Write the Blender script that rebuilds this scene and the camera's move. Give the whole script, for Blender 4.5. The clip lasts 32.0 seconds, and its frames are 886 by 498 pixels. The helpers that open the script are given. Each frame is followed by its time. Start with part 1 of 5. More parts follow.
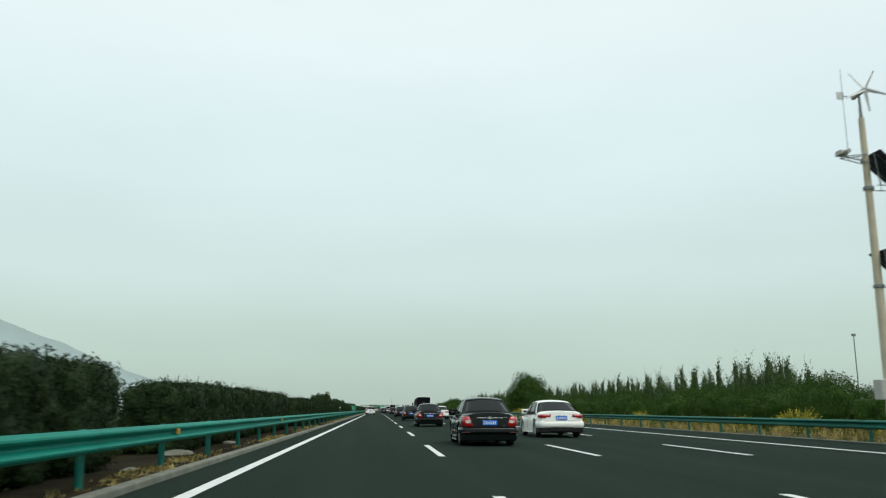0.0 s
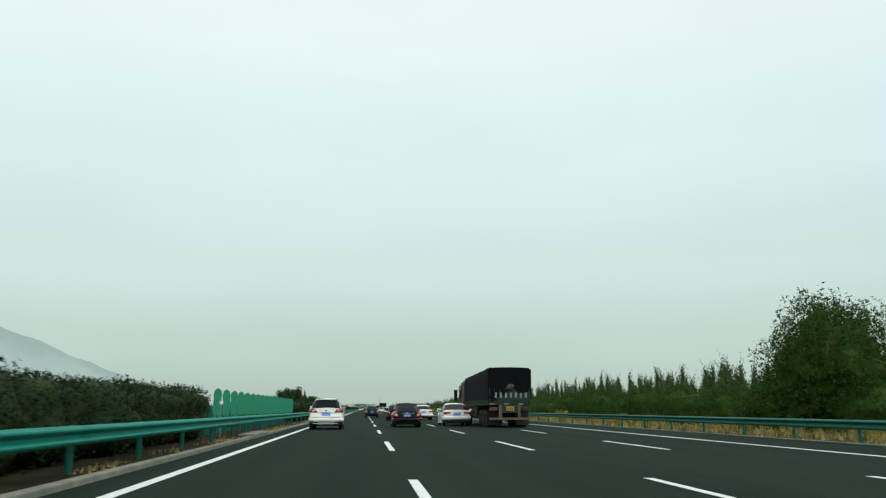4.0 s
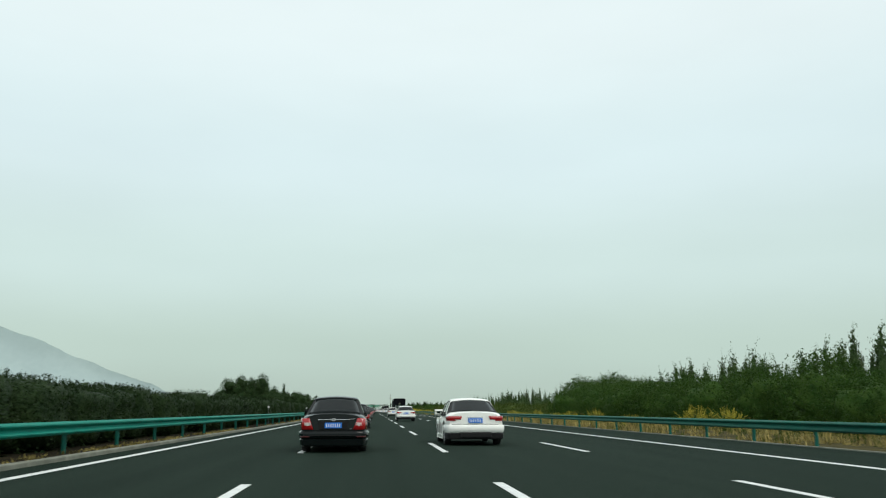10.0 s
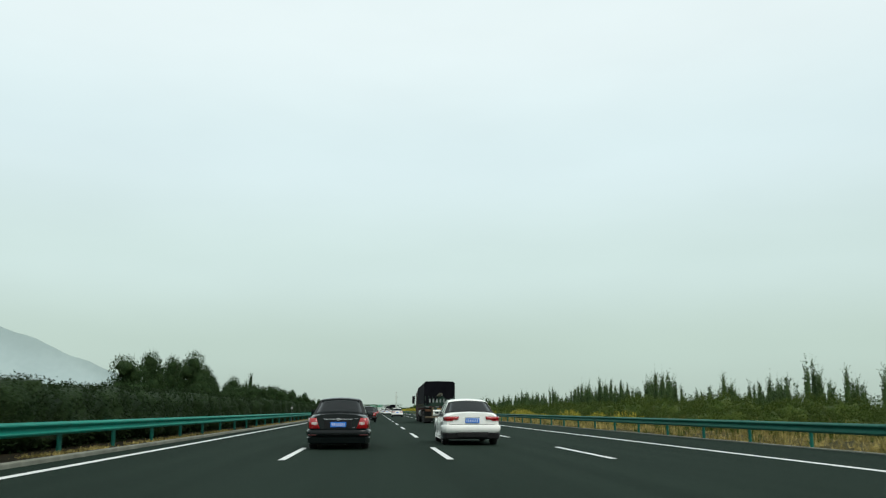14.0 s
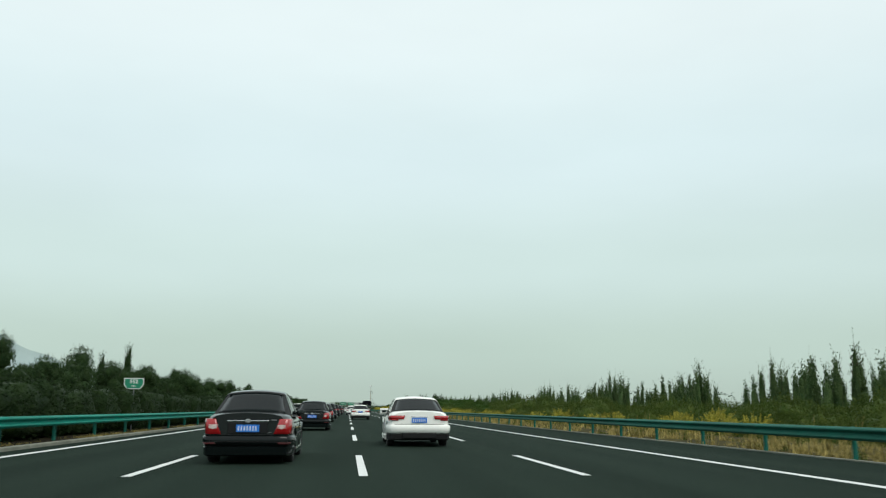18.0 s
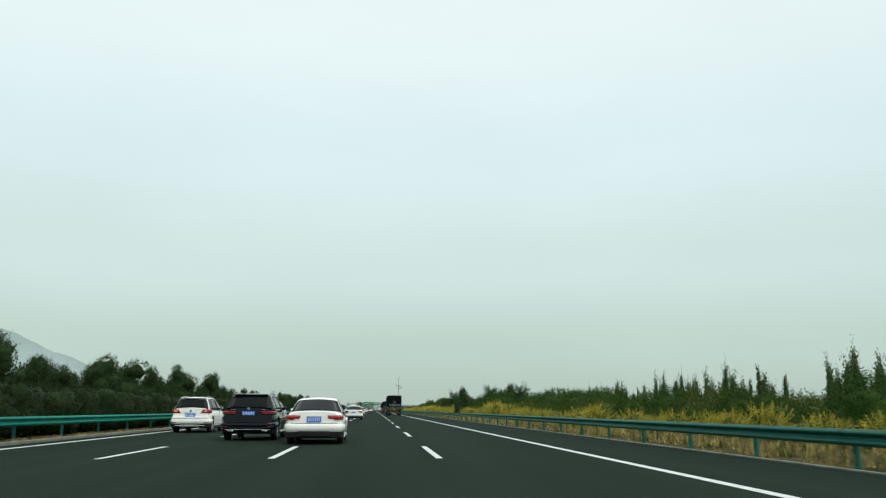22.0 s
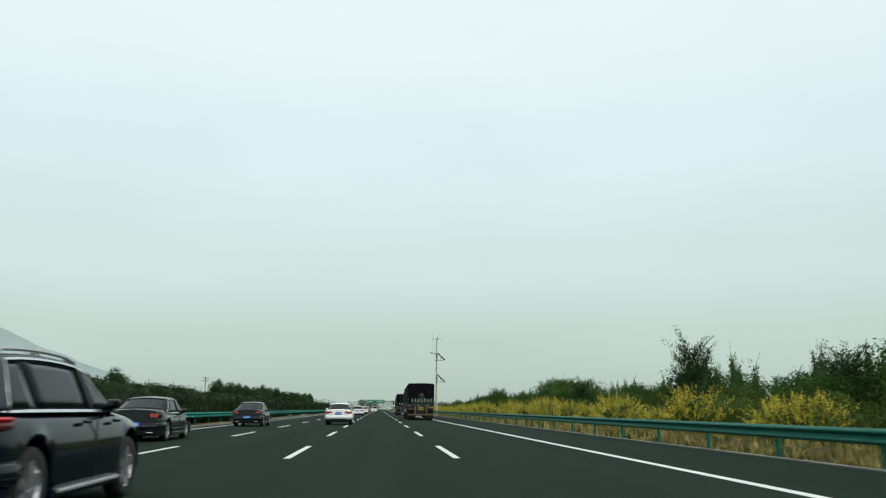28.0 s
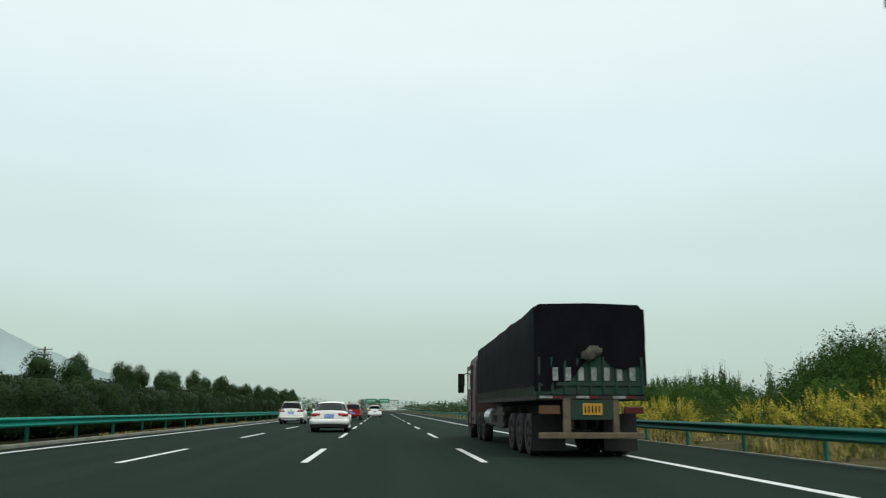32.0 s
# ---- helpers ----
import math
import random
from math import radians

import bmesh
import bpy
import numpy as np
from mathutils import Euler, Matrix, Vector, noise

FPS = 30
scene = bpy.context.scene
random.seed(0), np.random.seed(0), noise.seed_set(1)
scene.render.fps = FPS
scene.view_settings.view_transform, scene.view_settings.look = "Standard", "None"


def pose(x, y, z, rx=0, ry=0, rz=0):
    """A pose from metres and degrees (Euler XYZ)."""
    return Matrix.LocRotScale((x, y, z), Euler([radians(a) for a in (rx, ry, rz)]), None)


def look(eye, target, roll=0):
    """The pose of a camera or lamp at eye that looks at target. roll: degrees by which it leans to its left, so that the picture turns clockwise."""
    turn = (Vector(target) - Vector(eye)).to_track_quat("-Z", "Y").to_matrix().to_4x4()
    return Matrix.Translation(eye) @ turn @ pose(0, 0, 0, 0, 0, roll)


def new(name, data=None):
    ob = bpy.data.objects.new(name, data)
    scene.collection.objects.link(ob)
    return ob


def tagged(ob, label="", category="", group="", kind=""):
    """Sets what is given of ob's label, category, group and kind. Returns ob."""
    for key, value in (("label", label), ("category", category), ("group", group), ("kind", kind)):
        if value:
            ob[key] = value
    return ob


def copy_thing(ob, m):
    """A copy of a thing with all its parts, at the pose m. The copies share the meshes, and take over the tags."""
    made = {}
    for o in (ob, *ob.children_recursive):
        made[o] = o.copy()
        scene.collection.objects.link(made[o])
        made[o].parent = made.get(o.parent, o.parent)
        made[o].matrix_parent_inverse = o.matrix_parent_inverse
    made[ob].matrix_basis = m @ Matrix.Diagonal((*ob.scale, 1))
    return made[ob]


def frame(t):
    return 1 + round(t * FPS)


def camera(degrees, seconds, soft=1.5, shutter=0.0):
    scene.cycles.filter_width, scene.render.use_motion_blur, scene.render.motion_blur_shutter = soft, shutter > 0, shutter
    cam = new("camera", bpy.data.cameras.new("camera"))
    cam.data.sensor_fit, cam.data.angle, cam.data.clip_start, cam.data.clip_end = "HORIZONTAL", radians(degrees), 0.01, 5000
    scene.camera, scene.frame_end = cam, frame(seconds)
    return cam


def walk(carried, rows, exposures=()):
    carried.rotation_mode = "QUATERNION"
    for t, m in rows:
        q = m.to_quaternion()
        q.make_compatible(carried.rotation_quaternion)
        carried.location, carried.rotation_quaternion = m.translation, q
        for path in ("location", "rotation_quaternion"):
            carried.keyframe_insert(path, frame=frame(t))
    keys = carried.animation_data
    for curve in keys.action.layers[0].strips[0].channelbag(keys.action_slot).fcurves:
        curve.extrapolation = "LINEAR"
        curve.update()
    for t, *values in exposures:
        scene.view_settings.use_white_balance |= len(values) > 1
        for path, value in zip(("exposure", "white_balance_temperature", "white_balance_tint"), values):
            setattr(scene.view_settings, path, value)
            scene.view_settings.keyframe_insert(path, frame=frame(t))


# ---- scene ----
cam = camera(57.4, 32.0, soft=1.2, shutter=0.12)
EYE = 1.08


def drive(t, x, y, yaw, pitch, roll):
    """One row of the path: metres across and along the road, degrees to the right, upwards and of roll."""
    a, b = radians(yaw), radians(pitch)
    way = Vector((math.sin(a) * math.cos(b), math.cos(a) * math.cos(b), math.sin(b)))
    eye = Vector((x, y, EYE))
    return t, look(eye, eye + way * 10, roll)


PATH = [
    (0.0, 2.20, 0.25, 4.59, 11.22, 0.04),
    (1.0, 2.23, 30.18, 4.62, 11.22, -0.20),
    (2.0, 2.34, 59.89, 4.77, 11.20, -0.24),
    (3.0, 2.48, 89.02, 5.15, 11.17, -0.04),
    (6.0, 4.40, 174.32, 5.89, 11.21, -0.10),
    (7.0, 4.94, 201.91, 5.44, 11.13, -0.06),
    (8.0, 5.26, 229.26, 4.99, 11.16, 0.05),
    (9.0, 5.37, 256.37, 5.05, 11.21, 0.04),
    (10.0, 5.60, 283.21, 4.84, 11.25, -0.03),
    (11.0, 5.69, 310.20, 4.72, 11.24, -0.06),
    (12.0, 5.73, 337.06, 4.44, 11.23, 0.11),
    (13.0, 5.72, 364.06, 4.78, 11.40, 0.25),
    (14.0, 5.81, 391.13, 4.65, 11.28, 0.03),
    (17.0, 6.27, 473.22, 5.46, 11.27, 0.35),
    (18.0, 7.21, 501.04, 6.53, 11.20, 0.36),
    (19.0, 8.24, 529.36, 6.62, 11.29, -0.05),
    (20.0, 9.03, 557.80, 6.07, 11.23, 0.19),
    (21.0, 9.57, 586.72, 5.39, 11.25, 0.19),
    (22.0, 9.76, 616.02, 4.75, 11.22, 0.14),
    (23.0, 9.67, 645.61, 4.37, 11.17, 0.05),
    (24.0, 9.55, 675.42, 4.35, 11.23, 0.24),
    (25.0, 9.51, 705.44, 4.35, 11.25, 0.41),
    (28.0, 9.49, 796.29, 4.45, 11.17, 0.13),
    (29.0, 9.47, 826.73, 4.33, 11.19, 0.41),
    (30.0, 9.36, 857.24, 4.18, 11.15, 0.38),
    (31.0, 9.20, 887.54, 4.08, 11.11, 0.36),
    (32.0, 9.07, 917.40, 4.24, 11.23, 0.17),
]
walk(cam, [drive(*row) for row in PATH])

# ---- light: an overcast, hazy sky with a weak, wide sun ----
world = bpy.data.worlds.new("world")
scene.world = world
world.use_nodes = True
wn, wl = world.node_tree.nodes, world.node_tree.links
wn.clear()
sky = wn.new("ShaderNodeTexSky")
sky.sky_type, sky.sun_disc = "NISHITA", False
sky.sun_elevation, sky.sun_rotation = radians(48), radians(150)
sky.dust_density, sky.air_density, sky.ozone_density = 6.0, 1.5, 1.0
coord = wn.new("ShaderNodeTexCoord")
split = wn.new("ShaderNodeSeparateXYZ")
wl.new(coord.outputs["Generated"], split.inputs[0])
haze = wn.new("ShaderNodeValToRGB")
haze.color_ramp.interpolation = "EASE"
for at, col in ((0.0, (0.46, 0.57, 0.505)), (0.07, (0.515, 0.65, 0.585)), (0.17, (0.62, 0.77, 0.745)), (0.30, (0.70, 0.845, 0.865)), (0.46, (0.81, 0.92, 0.93))):
    el = haze.color_ramp.elements[0] if at == 0 else haze.color_ramp.elements.new(at)
    el.position, el.color = at, (*col, 1)
haze.color_ramp.elements[-1].color = (0.86, 0.93, 0.94, 1)
wl.new(split.outputs["Z"], haze.inputs[0])
cloud = wn.new("ShaderNodeTexNoise")
cloud.inputs["Scale"].default_value, cloud.inputs["Detail"].default_value = 2.2, 4
stretch = wn.new("ShaderNodeMapping")
stretch.inputs["Scale"].default_value = (1, 1, 3.2)
wl.new(coord.outputs["Generated"], stretch.inputs[0])
wl.new(stretch.outputs[0], cloud.inputs["Vector"])
span = wn.new("ShaderNodeMapRange")
span.inputs["From Min"].default_value, span.inputs["From Max"].default_value = 0.3, 0.7
span.inputs["To Min"].default_value, span.inputs["To Max"].default_value = 0.965, 1.035
wl.new(cloud.outputs["Fac"], span.inputs[0])
veil = wn.new("ShaderNodeVectorMath")
veil.operation = "SCALE"
wl.new(haze.outputs[0], veil.inputs[0])
wl.new(span.outputs[0], veil.inputs["Scale"])
bg_sky, bg_haze, both = wn.new("ShaderNodeBackground"), wn.new("ShaderNodeBackground"), wn.new("ShaderNodeAddShader")
bg_sky.inputs["Strength"].default_value, bg_haze.inputs["Strength"].default_value = 0.004, 1.0
wl.new(sky.outputs[0], bg_sky.inputs[0])
wl.new(veil.outputs[0], bg_haze.inputs[0])
wl.new(bg_sky.outputs[0], both.inputs[0])
wl.new(bg_haze.outputs[0], both.inputs[1])
wl.new(both.outputs[0], wn.new("ShaderNodeOutputWorld").inputs[0])
sun = new("sun", bpy.data.lights.new("sun", "SUN"))
sun.data.energy, sun.data.angle, sun.data.color = 1.45, radians(30), (1.0, 0.96, 0.9)
sun.matrix_world = look((0, 0, 60), Vector((0, 0, 60)) + Vector((-0.36, 0.48, -0.80)))


# ---- materials ----
def mat(name, base, rough=0.6, metal=0.0, second=None, scale=8.0, amount=0.5, bump=0.0, bump_scale=60.0, coat=0.0, vary=0.0, transmit=0.0, island=False, space="Object", gloss=0.5, stretch=None, depth=0.01):
    """A surface of two tones in noise of two sizes, with fine relief and, piece by piece, a slight difference."""
    m = bpy.data.materials.new(name)
    m.use_nodes = True
    n, l = m.node_tree.nodes, m.node_tree.links
    b = n["Principled BSDF"]
    b.inputs["Roughness"].default_value, b.inputs["Metallic"].default_value = rough, metal
    b.inputs["Coat Weight"].default_value, b.inputs["Coat Roughness"].default_value = coat, 0.05
    b.inputs["Specular IOR Level"].default_value = gloss
    tc = n.new("ShaderNodeTexCoord")
    big, fine = n.new("ShaderNodeTexNoise"), n.new("ShaderNodeTexNoise")
    big.inputs["Scale"].default_value, big.inputs["Detail"].default_value = scale, 3
    fine.inputs["Scale"].default_value, fine.inputs["Detail"].default_value = bump_scale, 2
    for k in (big, fine):
        l.new(tc.outputs[space], k.inputs["Vector"])
    if stretch:
        mp = n.new("ShaderNodeMapping")
        mp.inputs["Scale"].default_value = stretch
        l.new(tc.outputs[space], mp.inputs[0])
        l.new(mp.outputs[0], big.inputs["Vector"])
    mix = n.new("ShaderNodeMix")
    mix.data_type = "RGBA"
    mix.inputs["A"].default_value = (*base, 1)
    mix.inputs["B"].default_value = (*(second or [c * 0.75 for c in base]), 1)
    rng = n.new("ShaderNodeMapRange")
    rng.inputs["From Min"].default_value, rng.inputs["From Max"].default_value = 0.35, 0.65
    rng.inputs["To Max"].default_value = amount
    add = n.new("ShaderNodeMath")
    add.operation = "MULTIPLY_ADD"
    l.new(fine.outputs["Fac"], add.inputs[0])
    add.inputs[1].default_value = 0.35
    l.new(big.outputs["Fac"], add.inputs[2])
    sub = n.new("ShaderNodeMath")
    sub.operation = "SUBTRACT"
    l.new(add.outputs[0], sub.inputs[0])
    sub.inputs[1].default_value = 0.175
    l.new(sub.outputs[0], rng.inputs[0])
    l.new(rng.outputs[0], mix.inputs["Factor"])
    out = mix.outputs["Result"]
    if vary:
        if island:
            geo = n.new("ShaderNodeNewGeometry")
            rnd = geo.outputs["Random Per Island"]
        else:
            rnd = n.new("ShaderNodeObjectInfo").outputs["Random"]
        hsv = n.new("ShaderNodeHueSaturation")
        val = n.new("ShaderNodeMapRange")
        val.inputs["To Min"].default_value, val.inputs["To Max"].default_value = 1 - vary, 1 + vary
        l.new(rnd, val.inputs[0])
        l.new(val.outputs[0], hsv.inputs["Value"])
        l.new(out, hsv.inputs["Color"])
        out = hsv.outputs[0]
    l.new(out, b.inputs["Base Color"])
    if bump:
        bm = n.new("ShaderNodeBump")
        bm.inputs["Strength"].default_value, bm.inputs["Distance"].default_value = bump, depth
        l.new(fine.outputs["Fac"], bm.inputs["Height"])
        l.new(bm.outputs[0], b.inputs["Normal"])
    if transmit:
        tr, mx = n.new("ShaderNodeBsdfTranslucent"), n.new("ShaderNodeMixShader")
        l.new(out, tr.inputs["Color"])
        mx.inputs[0].default_value = transmit
        l.new(b.outputs[0], mx.inputs[1])
        l.new(tr.outputs[0], mx.inputs[2])
        l.new(mx.outputs[0], n["Material Output"].inputs["Surface"])
    return m


def leaf_mat(name, a, b, vary=0.22):
    return mat(name, a, 0.6, second=b, scale=1.1, amount=0.95, vary=vary, transmit=0.2, island=True, gloss=0.1, bump=0.9, bump_scale=9, depth=0.12)


M = dict(
    asphalt=mat("asphalt", (0.0142, 0.0242, 0.0182), 0.9, gloss=0.03, second=(0.0190, 0.0316, 0.0240), scale=0.9, amount=0.9, bump=0.5, bump_scale=180, stretch=(1, 0.03, 1)),
    paint=mat("road_paint", (0.72, 0.74, 0.72), 0.55, second=(0.5, 0.52, 0.5), scale=3, amount=0.5, bump=0.2, bump_scale=120),
    kerb=mat("kerb_concrete", (0.22, 0.23, 0.185), 0.9, second=(0.12, 0.125, 0.095), scale=1.5, amount=0.8, bump=0.4, vary=0.15),
    # brown soil with the shade under hedge and rail put into its colour
    median_soil=mat("shade_darkened_soil", (0.013, 0.012, 0.008), 0.95, gloss=0.05, second=(0.034, 0.028, 0.014), scale=1.1, amount=0.8, bump=0.6, bump_scale=25),
    soil=mat("dry_soil", (0.080, 0.068, 0.026), 0.95, gloss=0.05, second=(0.028, 0.028, 0.012), scale=0.8, amount=0.9, bump=0.6, bump_scale=25),
    field=mat("far_field", (0.075, 0.085, 0.03), 0.95, second=(0.14, 0.12, 0.05), scale=0.05, amount=0.8, bump=0.5, bump_scale=6),
    rail=mat("green_rail_paint", (0.001, 0.20, 0.145), 0.55, gloss=0.12, second=(0.004, 0.145, 0.11), scale=1.2, amount=0.6, bump=0.1, bump_scale=90, vary=0.10),
    # shaded copy of the rail paint, for the beam facing away from the sun
    shoulder_rail=mat("shaded_rail_paint", (0.003, 0.115, 0.080), 0.6, gloss=0.25, second=(0.006, 0.085, 0.060), scale=1.2, amount=0.7, bump=0.1, bump_scale=90, vary=0.12),
    post=mat("green_post_paint", (0.003, 0.12, 0.088), 0.6, gloss=0.3, second=(0.015, 0.085, 0.065), scale=4, amount=0.6, vary=0.15),
    bark=mat("bark", (0.12, 0.095, 0.07), 0.9, second=(0.06, 0.05, 0.04), scale=5, amount=0.8, bump=0.6),
    hedge=leaf_mat("dark_evergreen_leaves", (0.011, 0.026, 0.008), (0.021, 0.040, 0.011)),
    shrub=leaf_mat("green_shrub_leaves", (0.026, 0.068, 0.011), (0.050, 0.096, 0.016)),
    tree=leaf_mat("dark_tree_leaves", (0.022, 0.050, 0.017), (0.042, 0.076, 0.025)),
    poplar=leaf_mat("poplar_leaves", (0.045, 0.086, 0.031), (0.078, 0.124, 0.043)),
    olive=leaf_mat("olive_shrub_leaves", (0.042, 0.076, 0.014), (0.078, 0.106, 0.020)),
    yellow=leaf_mat("yellow_shrub_leaves", (0.68, 0.58, 0.085), (0.24, 0.225, 0.034), 0.35),
    grass=leaf_mat("dry_grass", (0.50, 0.40, 0.14), (0.15, 0.125, 0.042), 0.5),
    # pale base colour stands in for the haze before the hill
    hill=mat("haze_painted_hill", (0.385, 0.475, 0.47), 1.0, gloss=0.0, second=(0.345, 0.43, 0.43), scale=0.004, amount=0.9, bump_scale=0.03),
)


# ---- helpers for meshes ----
def mesh_from(name, verts, faces, material, smooth=False):
    me = bpy.data.meshes.new(name)
    me.from_pydata([tuple(v) for v in verts], [], [tuple(f) for f in faces])
    me.materials.append(material)
    if smooth:
        me.shade_smooth()
    return me


def thing(name, label, category, m=None, group="", kind=""):
    ob = tagged(new(name), label, category, group, kind)
    if m is not None:
        ob.matrix_basis = m
    return ob


def part(name, bm, material, parent, label="", m=None, smooth=False):
    """Links a bmesh, or a finished mesh, as one mesh object under a thing or a part."""
    if isinstance(bm, bpy.types.Mesh):
        me = bm
    else:
        me = bpy.data.meshes.new(name)
        bm.to_mesh(me)
        bm.free()
        me.materials.append(material)
        if smooth:
            me.shade_smooth()
    ob = tagged(new(name, me), label)
    ob.parent = parent
    if m is not None:
        ob.matrix_basis = m
    return ob


def box(bm, x0, x1, y0, y1, z0, z1, bevel=0.0):
    made = bmesh.ops.create_cube(bm, size=1)["verts"]
    for v in made:
        v.co = Vector((x0 + (v.co.x + 0.5) * (x1 - x0), y0 + (v.co.y + 0.5) * (y1 - y0), z0 + (v.co.z + 0.5) * (z1 - z0)))
    if bevel:
        edges = list({e for v in made for e in v.link_edges})
        bmesh.ops.bevel(bm, geom=edges, offset=bevel, segments=2, profile=0.5, affect="EDGES")
    return bm


def tube(bm, a, b, r0, r1, seg=10):
    a, b = Vector(a), Vector(b)
    turn = (b - a).to_track_quat("Z", "Y").to_matrix().to_4x4()
    bmesh.ops.create_cone(bm, cap_ends=True, segments=seg, radius1=r0, radius2=r1, depth=(b - a).length, matrix=Matrix.Translation((a + b) / 2) @ turn)
    return bm


def boxed(*a, bevel=0.0):
    return box(bmesh.new(), *a, bevel=bevel)


def tubed(*a, seg=10):
    return tube(bmesh.new(), *a, seg=seg)


# ---- ground and road ----
NEAR, FAR = -60.0, 1500.0
g = bmesh.new()
xs = (-4600, -600, -60, -8, -1.75, 18.75, 30, 90, 600, 4600)
zs = (-3, -3, -1.2, -0.25, -0.02, -0.06, -0.9, -1.4, -3, -3)
ys = (-4600, -600, NEAR, FAR, 3000, 5200)
grid = [[g.verts.new((x, y, z)) for x, z in zip(xs, zs)] for y in ys]
for r in range(len(ys) - 1):
    for c in range(len(xs) - 1):
        g.faces.new((grid[r][c], grid[r][c + 1], grid[r + 1][c + 1], grid[r + 1][c]))
me = bpy.data.meshes.new("ground")
g.to_mesh(me)
g.free()
me.materials.append(M["field"])
tagged(new("ground", me), "dry green and straw coloured land beside the motorway", "ground", kind="structure")
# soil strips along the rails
for x0, x1, name, lab in ((-9.0, -1.258, "median_strip", "dry brown median soil, coloured darker for shade under the hedge"), (18.45, 24.0, "verge", "straw coloured dry roadside verge")):
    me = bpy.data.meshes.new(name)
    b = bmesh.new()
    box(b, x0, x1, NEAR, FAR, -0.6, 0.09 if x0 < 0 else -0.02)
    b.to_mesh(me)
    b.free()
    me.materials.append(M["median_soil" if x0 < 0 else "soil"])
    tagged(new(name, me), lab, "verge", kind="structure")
me = bpy.data.meshes.new("road")
b = boxed(-1.05, 18.42, NEAR, FAR, -0.5, 0.0)
b.to_mesh(me)
b.free()
me.materials.append(M["asphalt"])
road = tagged(new("road", me), "smooth dark asphalt motorway with four lanes and a hard shoulder", "road", kind="structure")
LINE_LEFT, LANES, LINE_RIGHT = -0.2, (3.75, 7.5, 11.25), 15.02
for x, name in ((LINE_LEFT, "edge_line"), (LINE_RIGHT, "edge_line")):
    part(name, boxed(x - 0.1, x + 0.1, NEAR, FAR, 0.0, 0.005), M["paint"], road, "solid white edge line")
dash_b = boxed(-0.075, 0.075, 0, 6.0, 0.0, 0.005)
dash = bpy.data.meshes.new("lane_dash")
dash_b.to_mesh(dash)
dash_b.free()
dash.materials.append(M["paint"])
for x in LANES:
    for k in range(-3, 74):
        part("lane_dash", dash, None, road, m=Matrix.Translation((x, 19.8 + 15 * k, 0)))
# concrete kerb stones on the median side, a low edging on the shoulder side
kb = boxed(-0.10, 0.10, 0.006, 1.994, -0.3, 0.10, bevel=0.025)
kerb_me = bpy.data.meshes.new("kerb_stone")
kb.to_mesh(kerb_me)
kb.free()
kerb_me.materials.append(M["kerb"])
kerb = thing("kerb", "weathered pale concrete kerb along the median", "kerb", kind="structure")
for k in range(280):
    part("kerb_stone", kerb_me, None, kerb, m=Matrix.Translation((-1.155, 2.0 * k + 0.0, 0)))
rest = bmesh.new()
box(rest, -1.255, -1.055, 560, FAR, -0.3, 0.10, bevel=0.025)
box(rest, -1.255, -1.055, NEAR, 0, -0.3, 0.10, bevel=0.025)
tagged(part("kerb_run", rest, M["kerb"], kerb), kind="stuff")
edging = thing("edging", "thin pale concrete edging of the hard shoulder", "kerb", kind="structure")
part("edging_run", boxed(18.42, 18.54, NEAR, FAR, -0.3, 0.03, bevel=0.01), M["kerb"], edging)


# ---- guardrails ----
def beam_mesh(length=4.0, paint="rail"):
    """A corrugated steel beam, its face towards +x, from y 0 to length."""
    prof = [(0.0, 0.155), (0.03, 0.15), (0.075, 0.11), (0.08, 0.085), (0.065, 0.06), (0.015, 0.02), (0.01, 0.0), (0.015, -0.02), (0.065, -0.06), (0.08, -0.085), (0.075, -0.11), (0.03, -0.15), (0.0, -0.155)]
    v, f = [], []
    for off in (0.0, -0.006):
        for y in (0.0, length):
            v += [(x * 1.25 + off, y, z * 0.96) for x, z in prof]
    n = len(prof)
    for i in range(n - 1):
        f.append((i, i + 1, n + i + 1, n + i))
        f.append((2 * n + i, 3 * n + i, 3 * n + i + 1, 2 * n + i + 1))
    return mesh_from("beam", v, f, M[paint])


def post_mesh(top):
    b = bmesh.new()
    tube(b, (0, 0, -0.3), (0, 0, top), 0.057, 0.057, 12)
    box(b, -0.05, 0.13, -0.06, 0.06, top - 0.2, top - 0.02, bevel=0.01)
    tube(b, (0, 0, top), (0, 0, top + 0.03), 0.066, 0.04, 12)
    me = bpy.data.meshes.new("post")
    b.to_mesh(me)
    b.free()
    me.materials.append(M["post"])
    return me


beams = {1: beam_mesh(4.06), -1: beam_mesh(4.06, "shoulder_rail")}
for side, face_x, mid, first, label in ((1, -1.38, 0.68, 3.2, "teal-green corrugated steel guardrail along the planted median"), (-1, 18.42, 0.60, 2.6, "green corrugated steel guardrail along the hard shoulder, coloured darker for shade")):
    rail = thing("guardrail", label, "guardrail", kind="structure")
    pm = post_mesh(mid + 0.12)
    turn = pose(0, 0, 0) if side == 1 else pose(0, 0, 0, 0, 0, 180)
    for k in range(-5, 256):
        y = first + 4 * k
        px = face_x - side * 0.17
        part("post", pm, None, rail, m=Matrix.Translation((px, y, 0)) @ turn)
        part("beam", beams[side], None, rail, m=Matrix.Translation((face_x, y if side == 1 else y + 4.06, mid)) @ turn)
    b = bmesh.new()
    y0 = first + 4 * 256
    for z in (mid - 0.085, mid + 0.085):
        box(b, face_x - 0.03, face_x + 0.05, y0, FAR, z - 0.07, z + 0.07, bevel=0.03)
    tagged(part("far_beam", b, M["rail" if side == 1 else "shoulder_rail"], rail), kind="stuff")

